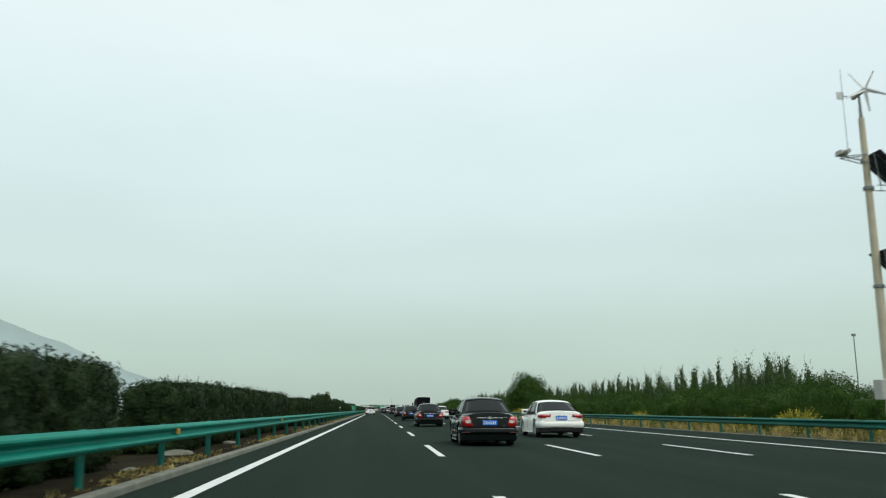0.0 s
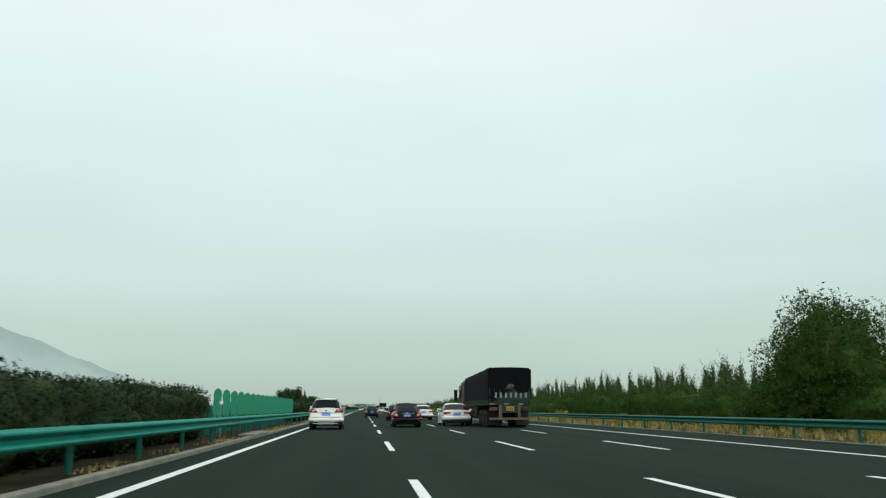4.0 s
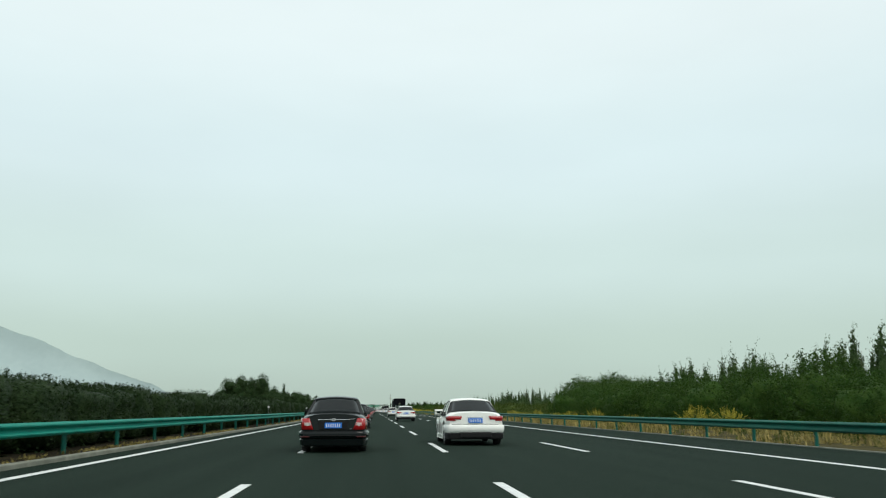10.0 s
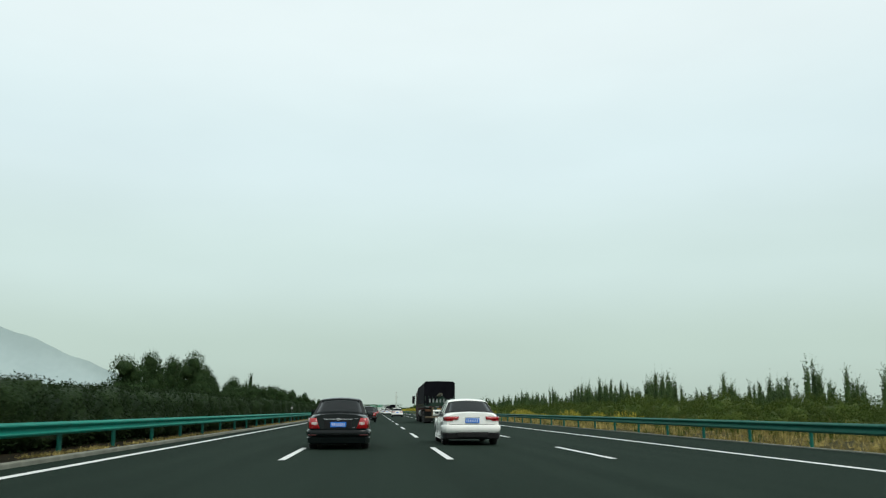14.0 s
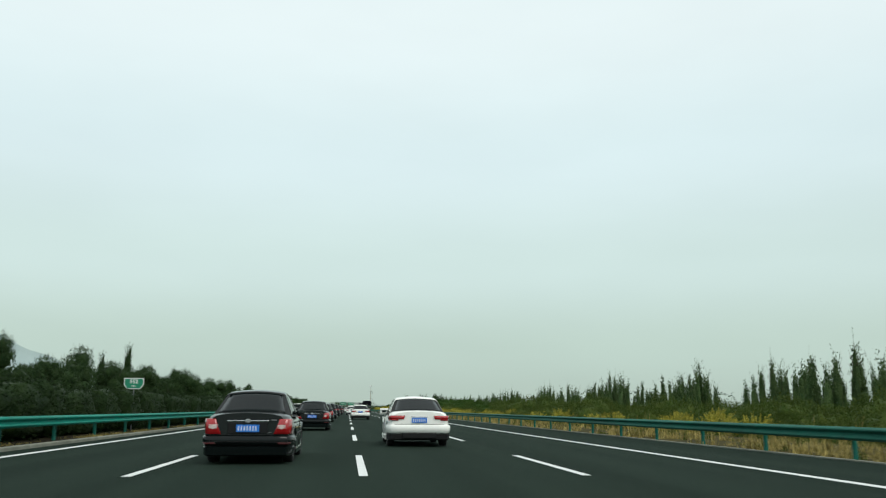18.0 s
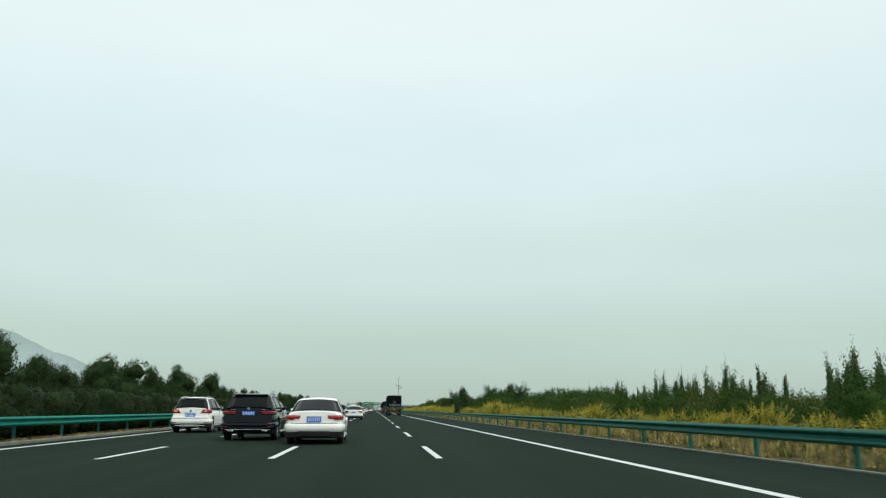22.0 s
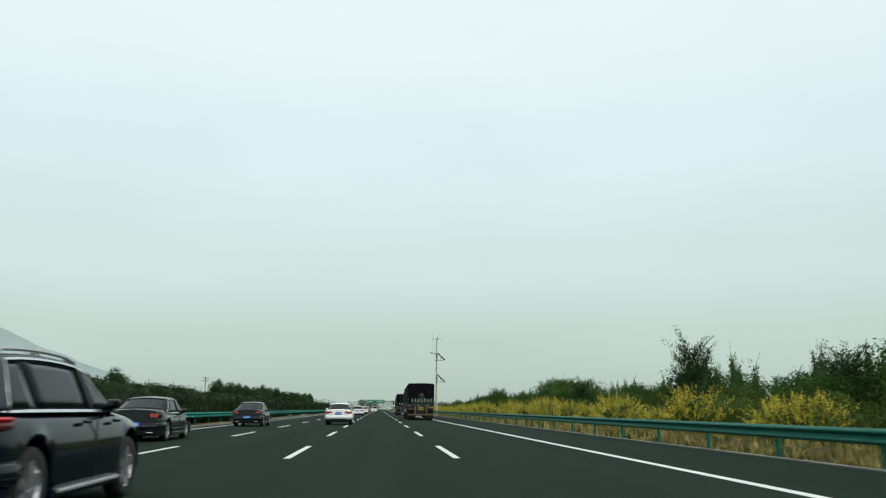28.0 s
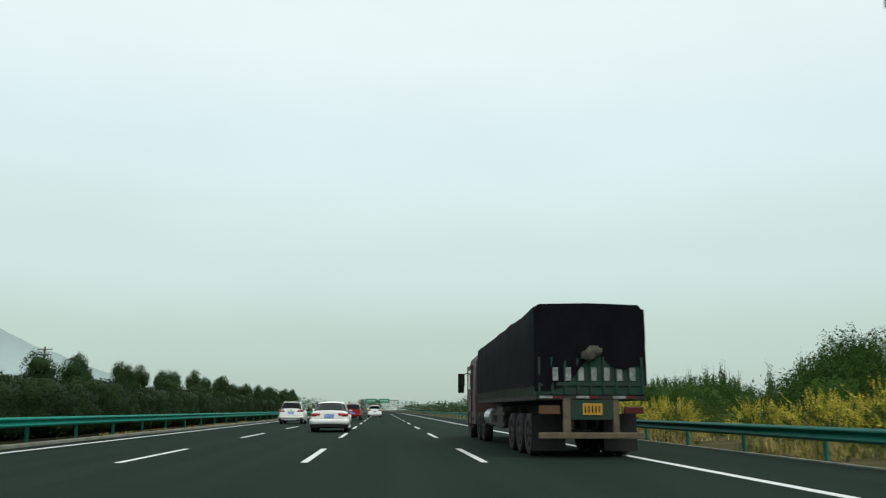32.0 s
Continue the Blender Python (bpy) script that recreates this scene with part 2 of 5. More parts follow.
# ---- far hill, its haze painted into the pale colour ----
rng = np.random.default_rng(5)
v, f = [], []
ridge = ((-3096, 827), (-2650, 679), (-2339, 569), (-2072, 463), (-1762, 344), (-1607, 280), (-1447, 219), (-1256, 145), (-1060, 74), (-892, 16), (-809, -8))
cols = np.linspace(-3096, -809, 90)
top = np.interp(cols, [r[0] for r in ridge], [r[1] for r in ridge])
top = top + np.array([13 * noise.noise((c / 130, 3, 0)) + 4 * noise.noise((c / 35, 7, 0)) for c in cols]) * np.clip(top / 70, 0, 1)
for j in range(9):
    w = j / 8
    for c, t in zip(cols, top):
        v.append((c + 30 * noise.noise((c / 200, w * 4, 1)), 5050 - 400 * (1 - w) ** 1.5 * (t / 450), -6 + t * w + 15 * noise.noise((c / 110, w * 5, 2)) * (1 - w) * w * 4))
for j in range(8):
    for i in range(89):
        a = j * 90 + i
        f.append((a, a + 1, a + 91, a + 90))
tagged(new("backdrop", mesh_from("haze_painted_hill", v, f, M["hill"], True)), "pale blue-grey hill with haze painted into its colour", "hill", kind="structure")


# ---- plants ----
def leaf_cloud(points, size, rng, droop=0.0, slim=0.4, along=None):
    """Small three-cornered leaf blades, one at each point, turned at random."""
    n = len(points)
    a = rng.normal(size=(n, 3))
    a[:, 2] = a[:, 2] * 0.8 + droop
    if along is not None:
        a = a * 0.45 + along * 1.3
    a /= np.linalg.norm(a, axis=1)[:, None]
    b = np.cross(a, rng.normal(size=(n, 3)))
    b /= np.linalg.norm(b, axis=1)[:, None] + 1e-9
    s = size * rng.uniform(0.6, 1.4, (n, 1))
    p = np.asarray(points)
    v = np.stack([p - a * s - b * s * slim, p - a * s + b * s * slim, p + a * s], 1).reshape(-1, 3)
    return v, np.arange(3 * n).reshape(-1, 3)


def dome(w, d, h):
    """A rounded bush of that width, depth and height, straight-sided near the ground."""
    def at(u):
        k = 1 / max(math.hypot(u[0], u[1]), 0.5) if u[2] < 0 else 1
        return (u[0] * k * w / 2, u[1] * k * d / 2, h * (0.42 + 0.58 * u[2]) if u[2] > 0 else h * 0.42 * (1 + u[2]))
    return at


def hedge_form(w, d, h):
    """A clipped hedge bush: straight sides, a flat uneven top."""
    def at(u):
        k = 1 / max(abs(u[0]), abs(u[1]), abs(u[2])) ** 0.75
        return (u[0] * k * w / 2, u[1] * k * d / 2, h * (0.5 + 0.5 * u[2] * k))
    return at


def column(w, h, low, sharp=0.7, x=0.0, y=0.0):
    """A narrow upright crown, widest below its middle."""
    def at(u):
        f = u[2] * 0.5 + 0.5
        r = w / 2 * min(1, f / 0.2) ** 0.6 * max(0.0, 1 - f) ** sharp
        k = r / max(math.hypot(u[0], u[1]), 1e-4)
        return (x + u[0] * k, y + u[1] * k, h * (low + (1 - low) * f))
    return at


def lobe(x, y, z, r, h):
    """One rounded lump of a crown."""
    return lambda u: (x + u[0] * r, y + u[1] * r, z + u[2] * h)


def foliage(rng, form, mid, leaves, leaf, fine=3, droop=0.6, lump=2.3, inner=0.62, outer=0.9, rough=1.0):
    """A rugged mass of foliage in the given form, thickly set with leaves."""
    b = bmesh.new()
    bmesh.ops.create_icosphere(b, subdivisions=fine, radius=1.0)
    b.verts.index_update()
    base, faces = np.array([v.co.normalized()[:] for v in b.verts]), np.array([[v.index for v in f.verts] for f in b.faces])
    b.free()
    seed = rng.uniform(0, 50)
    u = rng.normal(size=(leaves, 3))
    u[:, 2] += 0.25
    u /= np.linalg.norm(u, axis=1)[:, None]
    centre = np.array(mid)

    def swell(w):
        return 1 + rough * 0.30 * noise.noise((w[0] * lump + seed, w[1] * lump, w[2] * lump)) + rough * 0.18 * noise.noise((w[0] * 3 * lump, w[1] * 3 * lump + seed, w[2] * 3 * lump))

    core = np.array([centre + (np.array(form(w)) - centre) * swell(w) for w in base])
    core = centre + (core - centre) * rng.uniform(inner, outer, (len(core), 1))
    skin = np.array([centre + (np.array(form(w)) - centre) * swell(w) for w in u])
    p = centre + (skin - centre) * rng.uniform(0.5, 1.0, (leaves, 1)) ** 0.5 * 1.02
    v, f = leaf_cloud(p[p[:, 2] > 0.03], leaf, rng, droop, 0.5)
    core[:, 2] = np.maximum(core[:, 2], 0.0)
    return np.concatenate([core, v]), np.concatenate([faces, f + len(core)])


def sprays(rng, roots, ways, length, leaf, count, start=0.0, sag=0.0, loose=0.8, slim=0.45):
    """Leafy shoots: from each root a bent line of leaves along its way, the leaves growing smaller to the tip."""
    roots, ways = np.asarray(roots, float), np.asarray(ways, float)
    ways = ways / np.linalg.norm(ways, axis=1)[:, None]
    n = len(roots)
    s = np.tile(np.linspace(start, 1, count), n)
    reach = np.repeat(length * rng.uniform(0.6, 1.25, n), count)
    p = np.repeat(roots, count, 0) + np.repeat(ways, count, 0) * (s * reach)[:, None]
    p[:, 2] -= sag * reach * s * s
    size = leaf * (1.15 - 0.6 * s)
    p += rng.normal(size=p.shape) * (loose * size)[:, None]
    keep = p[:, 2] > 0.02
    return leaf_cloud(p[keep], size[keep, None], rng, 0.0, slim, np.repeat(ways, count, 0)[keep])


def crown_shoots(rng, form, mid, count, length, leaf, each, low=0.15, up=1.2):
    """Upright shoots that stand out of the upper part of a crown."""
    u = rng.normal(size=(count, 3))
    u[:, 2] = np.abs(u[:, 2]) + low
    u /= np.linalg.norm(u, axis=1)[:, None]
    mid = np.array(mid)
    roots = np.array([mid + (np.array(form(w)) - mid) * 0.88 for w in u])
    ways = u * 0.5 + np.array((0, 0, up)) + rng.normal(size=(count, 3)) * 0.2
    return sprays(rng, roots, ways, length, leaf, each, loose=0.5)


def joined(*pieces):
    v, f, n = [], [], 0
    for a, b in pieces:
        v.append(a)
        f.append(b + n)
        n += len(a)
    return np.concatenate(v), np.concatenate(f)


def limbs(h, r, spread, count, rng, start=0.15):
    """A tapered trunk with limbs."""
    b = bmesh.new()
    tube(b, (0, 0, -0.4), (0.02, 0, h * 0.55), r, r * 0.6, 8)
    tube(b, (0.02, 0, h * 0.55), (0, 0.02, h * 0.92), r * 0.6, r * 0.15, 7)
    for k in range(count):
        z = h * rng.uniform(start, 0.75)
        a = rng.uniform(0, 2 * math.pi)
        tube(b, (0, 0, z), (spread * math.cos(a), spread * math.sin(a), z + h * rng.uniform(0.1, 0.25)), r * 0.35, r * 0.08, 5)
    return b


def plant(name, label, category, group, crown, leaf, trunk, tree=False, tips=None):
    """A tree of trunk and crown, or a shrub that is leaves down to the ground; tips: leaves of another colour."""
    v, f = crown
    slots = np.zeros(len(f), int)
    if tips:
        (tv, tf), tip = tips
        slots = np.concatenate([slots, np.ones(len(tf), int)])
        v, f = joined((v, f), (tv, tf))
    me = mesh_from("crown" if tree else name, v, f, M[leaf], True)
    if tips:
        me.materials.append(M[tip])
        me.polygons.foreach_set("material_index", slots)
    if tree:
        ob = thing(name, label, category, Matrix.Translation((0, -500, -200)), group)
        part("trunk", trunk, M["bark"], ob)
        part("crown", me, None, ob)
    else:
        b = bmesh.new()
        b.from_mesh(me)
        me.materials.append(M["bark"])
        old = len(b.faces)
        tmp = bpy.data.meshes.new("tmp")
        trunk.to_mesh(tmp)
        trunk.free()
        b.from_mesh(tmp)
        bpy.data.meshes.remove(tmp)
        b.faces.ensure_lookup_table()
        for face in b.faces[old:]:
            face.material_index = 2 if tips else 1
        b.to_mesh(me)
        b.free()
        ob = tagged(new(name, me), label, category, group)
        ob.matrix_basis = Matrix.Translation((0, -500, -200))
    return ob


def scatter(kinds, places, rng, lean=3, along=False):
    """Copies of the plants at (x, y, z, scale) places, each turned at random."""
    for x, y, z, s in places:
        k = kinds[int(rng.integers(len(kinds)))]
        m = Matrix.Translation((x, y, z)) @ pose(0, 0, 0, rng.uniform(-lean, lean), rng.uniform(-lean, lean), 90 + 180 * int(rng.integers(2)) + rng.uniform(-6, 6) if along else rng.uniform(0, 360))
        ob = copy_thing(k, m)
        ob.scale = (s * rng.uniform(0.9, 1.1), s * rng.uniform(0.9, 1.1), s)


rng = np.random.default_rng(11)
HEDGE_LABEL = "dense dark evergreen bush of the median hedge"
hedge_kinds = []
for i, (w, h) in enumerate(((3.7, 2.0), (3.9, 1.95), (3.5, 2.1), (3.8, 2.0))):
    r = np.random.default_rng(100 + i)
    form, mid = hedge_form(w, 2.6, h), (0, 0, h * 0.45)
    hedge_kinds.append(plant("hedge_bush", HEDGE_LABEL, "bush", "median hedge", joined(foliage(r, form, mid, 4200, 0.046, 3, 0.9, 3.0, 0.8, 0.93, 0.6), crown_shoots(r, form, mid, 110, 0.22, 0.032, 9)), "hedge", limbs(h * 0.8, 0.06, w * 0.2, 4, r, 0.1)))
near_hedge = []
for i, (w, h) in enumerate(((3.3, 2.0), (3.0, 2.05), (3.5, 1.95))):
    r = np.random.default_rng(150 + i)
    form, mid = hedge_form(w, 1.8, h), (0, 0, h * 0.45)
    near_hedge.append(plant("hedge_bush", HEDGE_LABEL, "bush", "median hedge", joined(foliage(r, form, mid, 9500, 0.034, 4, 0.9, 3.0, 0.84, 0.93, 0.55), crown_shoots(r, form, mid, 330, 0.17, 0.030, 10), crown_shoots(r, form, mid, 6, 0.34, 0.034, 24, 0.6, 3.0)), "hedge", limbs(h * 0.8, 0.06, w * 0.2, 4, r, 0.1), True))
r = np.random.default_rng(170)
form, mid = dome(2.6, 2.6, 1.5), (0, 0, 0.6)
low_kinds = [plant("low_bush", "low light green bush in a gap of the median hedge", "bush", "median hedge", joined(foliage(r, form, mid, 3200, 0.05, 3, 0.9), crown_shoots(r, form, mid, 90, 0.4, 0.045, 8)), "shrub", limbs(1.2, 0.05, 0.5, 4, r, 0.1))]
shrub_kinds = []
for i, (w, h) in enumerate(((6.0, 4.6), (5.2, 4.9), (6.4, 4.2))):
    r = np.random.default_rng(200 + i)
    form, mid = dome(w, w, h), (0, 0, h * 0.4)
    shrub_kinds.append(plant("tall_shrub", "tall leafy green shrub in a dense roadside thicket", "shrub", "green thicket", joined(foliage(r, form, mid, 4600, 0.085, 3, 1.0, 2.3, 0.45, 0.8), crown_shoots(r, form, mid, 120, 0.5, 0.06, 11)), "shrub", limbs(h * 0.8, 0.08, w * 0.2, 5, r)))
olive_kinds = []
for i, (w, h) in enumerate(((5.2, 2.8), (4.6, 3.2), (5.6, 2.4))):
    r = np.random.default_rng(300 + i)
    form, mid = dome(w, w, h), (0, 0, h * 0.35)
    olive_kinds.append(plant("olive_shrub", "olive-green roadside shrub with thin upright shoots", "shrub", "olive shrubs", joined(foliage(r, form, mid, 3000, 0.072, 3, 1.3, 2.6, 0.5, 0.82), crown_shoots(r, form, mid, 120, 0.5, 0.05, 11, 0.1, 1.8)), "olive", limbs(h * 0.8, 0.06, w * 0.2, 5, r)))
yellow_kinds = []
for i, (w, h) in enumerate(((3.4, 2.6), (3.0, 3.0), (3.8, 2.4))):
    r = np.random.default_rng(400 + i)
    form, mid = dome(w * 0.8, w * 0.8, h * 0.78), (0, 0, h * 0.3)
    a, e = r.uniform(0, 2 * np.pi, 75), r.uniform(0.35, 1.45, 75)
    ways = np.stack([np.cos(a) * np.cos(e) * w * 0.5, np.sin(a) * np.cos(e) * w * 0.5, np.sin(e) * h * 0.75], 1)
    roots = np.stack([np.cos(a) * 0.25, np.sin(a) * 0.25, np.full(75, h * 0.22)], 1)
    yellow_kinds.append(plant("yellow_shrub", "bushy shrub with golden yellow arching shoots behind the guardrail", "shrub", "yellow shrubs", foliage(r, form, mid, 1300, 0.075, 3, 1.0, 3.6), "olive", limbs(h * 0.8, 0.05, w * 0.2, 5, r, 0.05), True, tips=(joined(sprays(r, roots, ways, h * 0.76, 0.082, 34, 0.38, 0.12, 0.75, 0.5), crown_shoots(r, dome(w * 0.86, w * 0.86, h * 0.85), mid, 60, 0.5, 0.065, 14, -0.1, 0.9)), "yellow")))


def poplar_crown(r, w, h, stems):
    """Slim upright crowns, one to each stem at (x, y, share of the height)."""
    pieces = []
    for x, y, share in stems:
        top = h * share
        z = np.linspace(0.12, 0.84, 18) * top
        a = np.arange(18) * 2.4 + r.uniform(0, 6)
        ways = np.stack([np.cos(a) * 0.36, np.sin(a) * 0.36, np.ones(18)], 1) + r.normal(size=(18, 3)) * 0.06
        pieces.append(sprays(r, np.stack([np.full(18, x), np.full(18, y), z], 1), ways, w * 0.66, 0.13, 17, 0.05, 0.0, 0.9))
        pieces.append(sprays(r, ((x, y, top * 0.55),), ((0.02, 0, 1),), top * 0.43, 0.11, 44, 0.0, 0.0, 0.7))
        pieces.append(foliage(r, column(w * 0.62, top * 0.9, 0.03, 0.42, x, y), (x, y, top * 0.4), 260, 0.13, 2, 1.6, 4.0))
    return joined(*pieces)


poplar_kinds, clump_kinds = [], []
for i, (w, h) in enumerate(((2.3, 8.2), (1.7, 8.6), (2.7, 7.4), (2.0, 7.0), (2.4, 8.0))):
    r = np.random.default_rng(500 + i)
    stems = ((0, 0, 1.0), (1.8, 0.7, r.uniform(0.7, 0.95)), (-1.7, 0.9, r.uniform(0.75, 0.97)), (0.3, -2.0, r.uniform(0.6, 0.9)))
    poplar_kinds.append(plant("young_poplar", "slim young poplar with upright green branches", "tree", "poplar row", poplar_crown(r, w, h, stems), "poplar", limbs(h, 0.08, w * 0.3, 5, r), True))
for i, (w, h) in enumerate(((2.0, 8.2), (1.7, 7.8), (2.3, 8.4))):
    r = np.random.default_rng(540 + i)
    stems = [(0, 0, 1.0)] + [(r.uniform(-3, 3), r.uniform(-3, 3), r.uniform(0.62, 0.96)) for k in range(6)]
    clump_kinds.append(plant("poplar_clump", "loose clump of young poplars of uneven height", "tree", "poplar clumps", poplar_crown(r, w, h, stems), "poplar", limbs(h, 0.08, w * 0.3, 5, r), True))
big_kinds = []
for i, (w, h) in enumerate(((7.6, 11.3), (6.6, 11.8), (8.6, 10.5), (5.6, 11.0))):
    r = np.random.default_rng(600 + i)
    pieces = []
    for k in range(7):
        f = k / 6
        a, q = r.uniform(0, 2 * np.pi), w * 0.24 * (1 - 0.55 * f)
        x, y, z, rad = q * math.cos(a), q * math.sin(a), h * (0.22 + 0.58 * f), w * (0.36 - 0.12 * f) * r.uniform(0.9, 1.15)
        form = lobe(x, y, z, rad, h * 0.19)
        pieces += [foliage(r, form, (x, y, z), 640, 0.15, 2, 0.8, 3.0, 0.45, 0.75), crown_shoots(r, form, (x, y, z), 26, 0.9, 0.11, 11, -0.1, 1.4)]
    big_kinds.append(plant("roadside_tree", "dark green leafy tree beyond the far carriageway", "tree", "far tree row", joined(*pieces), "tree", limbs(h * 0.9, 0.16, w * 0.2, 6, r), True))
r = np.random.default_rng(630)
z = np.linspace(0.08, 0.86, 34) * 14.0
a = np.arange(34) * 2.4
slim_kinds = [plant("tall_poplar", "tall slim dark poplar beyond the far carriageway", "tree", "far tree row", joined(sprays(r, np.stack([0 * z, 0 * z, z], 1), np.stack([np.cos(a) * 0.42, np.sin(a) * 0.42, np.ones(34)], 1), 2.0, 0.17, 16, 0.1), foliage(r, column(2.3, 12.8, 0.03, 0.45), (0, 0, 6.0), 1100, 0.15, 3, 1.6, 4.0)), "tree", limbs(13.5, 0.14, 0.8, 6, r), True)]
r = np.random.default_rng(640)
form, mid = column(4.6, 6.6, 0.02, 0.5), (0, 0, 2.8)
cone_kinds = [plant("pointed_tree", "dark green pointed tree among the yellow shrubs", "tree", "single trees", joined(foliage(r, form, mid, 3400, 0.10, 4, 0.8, 3.4), crown_shoots(r, form, mid, 90, 0.7, 0.09, 10, -0.2, 1.0)), "tree", limbs(6.4, 0.12, 0.9, 6, r), True)]
r = np.random.default_rng(650)
form, mid = dome(9.0, 9.0, 9.2), (0, 0, 4.0)
round_kinds = [plant("round_tree", "broad round dark green tree standing over the thicket", "tree", "single trees", joined(foliage(r, form, mid, 17000, 0.10, 4, 0.8, 2.6, 0.5, 0.8), crown_shoots(r, form, mid, 260, 0.6, 0.085, 9, -0.1, 0.8)), "shrub", limbs(8.0, 0.22, 2.0, 7, r), True)]
airy_kinds = []
for i, (w, h) in enumerate(((6.4, 8.0), (5.6, 6.4))):
    r = np.random.default_rng(660 + i)
    n = 46
    a, z = np.arange(n) * 2.4, h * np.linspace(0.2, 0.68, n)
    e = 0.35 + 0.9 * (z / h) + r.normal(size=n) * 0.15
    ways = np.stack([np.cos(a) * np.cos(e), np.sin(a) * np.cos(e), np.sin(e)], 1)
    roots = np.stack([0 * z, 0 * z, z], 1)
    twigs = limbs(h * 0.9, 0.11, w * 0.25, 9, r)
    airy_kinds.append(plant("airy_tree", "open dark green tree with loose branches over the yellow shrubs", "tree", "single trees", joined(sprays(r, roots, ways, w * 0.42, 0.10, 80, 0.2, 0.1, 2.0), sprays(r, roots + ways * w * 0.2, ways + r.normal(size=(n, 3)) * 0.6, w * 0.2, 0.09, 50, 0.1, 0.0, 1.5), foliage(r, dome(w * 0.62, w * 0.62, h * 0.72), (0, 0, h * 0.36), 2200, 0.11, 3, 0.8, 3.0, 0.4, 0.75)), "tree", twigs, True))

# median hedge, with the gaps at the two openings in the median
OPENINGS = ((148, 184), (742, 792))
GAPS = ((15.6, 18.0), (45.0, 47.8), (77.8, 78.8), (108.4, 113.2), (256, 257.5), (264.4, 266))
near, row = [], []
y = -12.0
while y < 1010:
    if not any(a < y < b for a, b in OPENINGS) and not any(a - 1.5 < y < b + 1.5 for a, b in GAPS):
        tall = float(np.interp(y, (0, 14, 17, 30, 41, 43, 47, 60, 76, 80, 108, 113, 228, 250, 305, 430, 450, 690, 735, 900, 930, 960), (0.90, 0.92, 0.89, 0.86, 0.95, 0.98, 0.92, 0.88, 0.92, 0.87, 0.95, 0.87, 0.90, 0.92, 0.92, 0.94, 0.93, 0.95, 1.10, 1.14, 1.02, 1.06)))
        (near if y < 122 else row).append(((-3.0 if y < 122 else -3.3) + rng.uniform(-0.12, 0.12), y, 0, tall * rng.uniform(0.95, 1.05)))
    y += rng.uniform(2.0, 2.7) if y < 122 else rng.uniform(2.7, 3.5)
scatter(near_hedge, near, rng, 2, True)
scatter(hedge_kinds, row, rng, 2, True)
scatter(low_kinds, ((-4.2, 16.8, 0, 0.95), (-4.6, 19.0, 0, 0.9), (-4.3, 46.4, 0, 0.9), (-4.6, 48.6, 0, 0.9), (-3.6, 110.5, 0, 1.1), (-4.2, 257, 0, 1.0), (-4.0, 265.2, 0, 1.0)), rng)
# green thicket, then olive and yellow shrubs, on the shoulder side
row = [(x + rng.uniform(-1.2, 1.2), y + rng.uniform(-1.5, 1.5), -0.8, rng.uniform(0.74, 0.94) if y < 330 else rng.uniform(0.95, 1.1)) for x, gap in ((33.5, 4.2), (38.5, 6.0)) for y in np.arange(20, 398, gap)]
row += [(37.0 + rng.uniform(-3, 6), y + rng.uniform(-2, 2), -0.8, rng.uniform(0.85, 1.1) if y < 850 else rng.uniform(1.15, 1.35) if 904 < y < 924 else rng.uniform(0.78, 1.05)) for y in np.arange(715, 1080, 4.0)]
row += [(30.8 + rng.uniform(-1.0, 2.2), y + rng.uniform(-3, 3), -0.8, rng.uniform(0.5, 0.75)) for y in np.arange(640, 740, 9.0)]
row += [(30.5 + rng.uniform(-1.0, 1.0), y, -0.8, s) for y, s in ((744, 1.0), (749, 1.1), (787, 0.75), (801, 0.8), (820, 0.7), (833, 0.7), (878, 0.7), (902, 0.75), (916, 0.8), (941, 0.8), (955, 0.9), (974, 0.8))]
scatter(shrub_kinds, row, rng)
end_rng = np.random.default_rng(77)
row = [(41.5 + end_rng.uniform(-1.5, 1.5), y, -0.8, 1.47 - 0.12 * (y > 423)) for y in np.arange(394, 427, 3.4)]
scatter(shrub_kinds, row, end_rng)
row = [(x + rng.uniform(-2, 2), y + rng.uniform(-2, 2), -0.8, rng.uniform(0.85, 1.15)) for x in (34.0, 41.0) for y in np.arange(404, 720, 4.6)]
row += [(29.0 + rng.uniform(-1.5, 1.5), y + rng.uniform(-3, 3), -0.8, rng.uniform(0.5, 0.85)) for y in np.arange(402, 740, 6.0)]
row += [(30.5 + rng.uniform(-1, 1), y + rng.uniform(-2, 2), -0.8, rng.uniform(0.8, 1.1)) for y in np.arange(690, 1070, 5.4)]
scatter(olive_kinds, row, rng)
row = [(26.0 + rng.uniform(-1.2, 2.5), y + rng.uniform(-1.2, 1.2), -0.6, rng.uniform(0.42, 0.72)) for y in np.arange(430, 672, 1.8) if noise.noise((y / 9.0, 0.3, 0)) > (0.2 if y < 560 else -0.08)]
row += [(27.0 + rng.uniform(-0.9, 0.9), y + rng.uniform(-0.8, 0.8), -0.6, rng.uniform(0.7, 1.03) if y > 715 else rng.uniform(0.6, 0.85)) for y in np.arange(672, 1070, 2.3) if (any(a < y < b for a, b in ((672, 688), (694, 706), (711, 741), (753, 767), (779, 784), (789, 797), (806, 817))) or y > 822 and noise.noise((y / 7.0, 0.3, 0)) > -0.14)]
row += [(25.5 + rng.uniform(-1.0, 3.0), y + rng.uniform(-2, 2), -0.6, rng.uniform(0.4, 0.72)) for y in np.arange(40, 415, 5.5) if noise.noise((y / 11.0, 2.3, 0)) > -0.05]
scatter(yellow_kinds, row, rng)
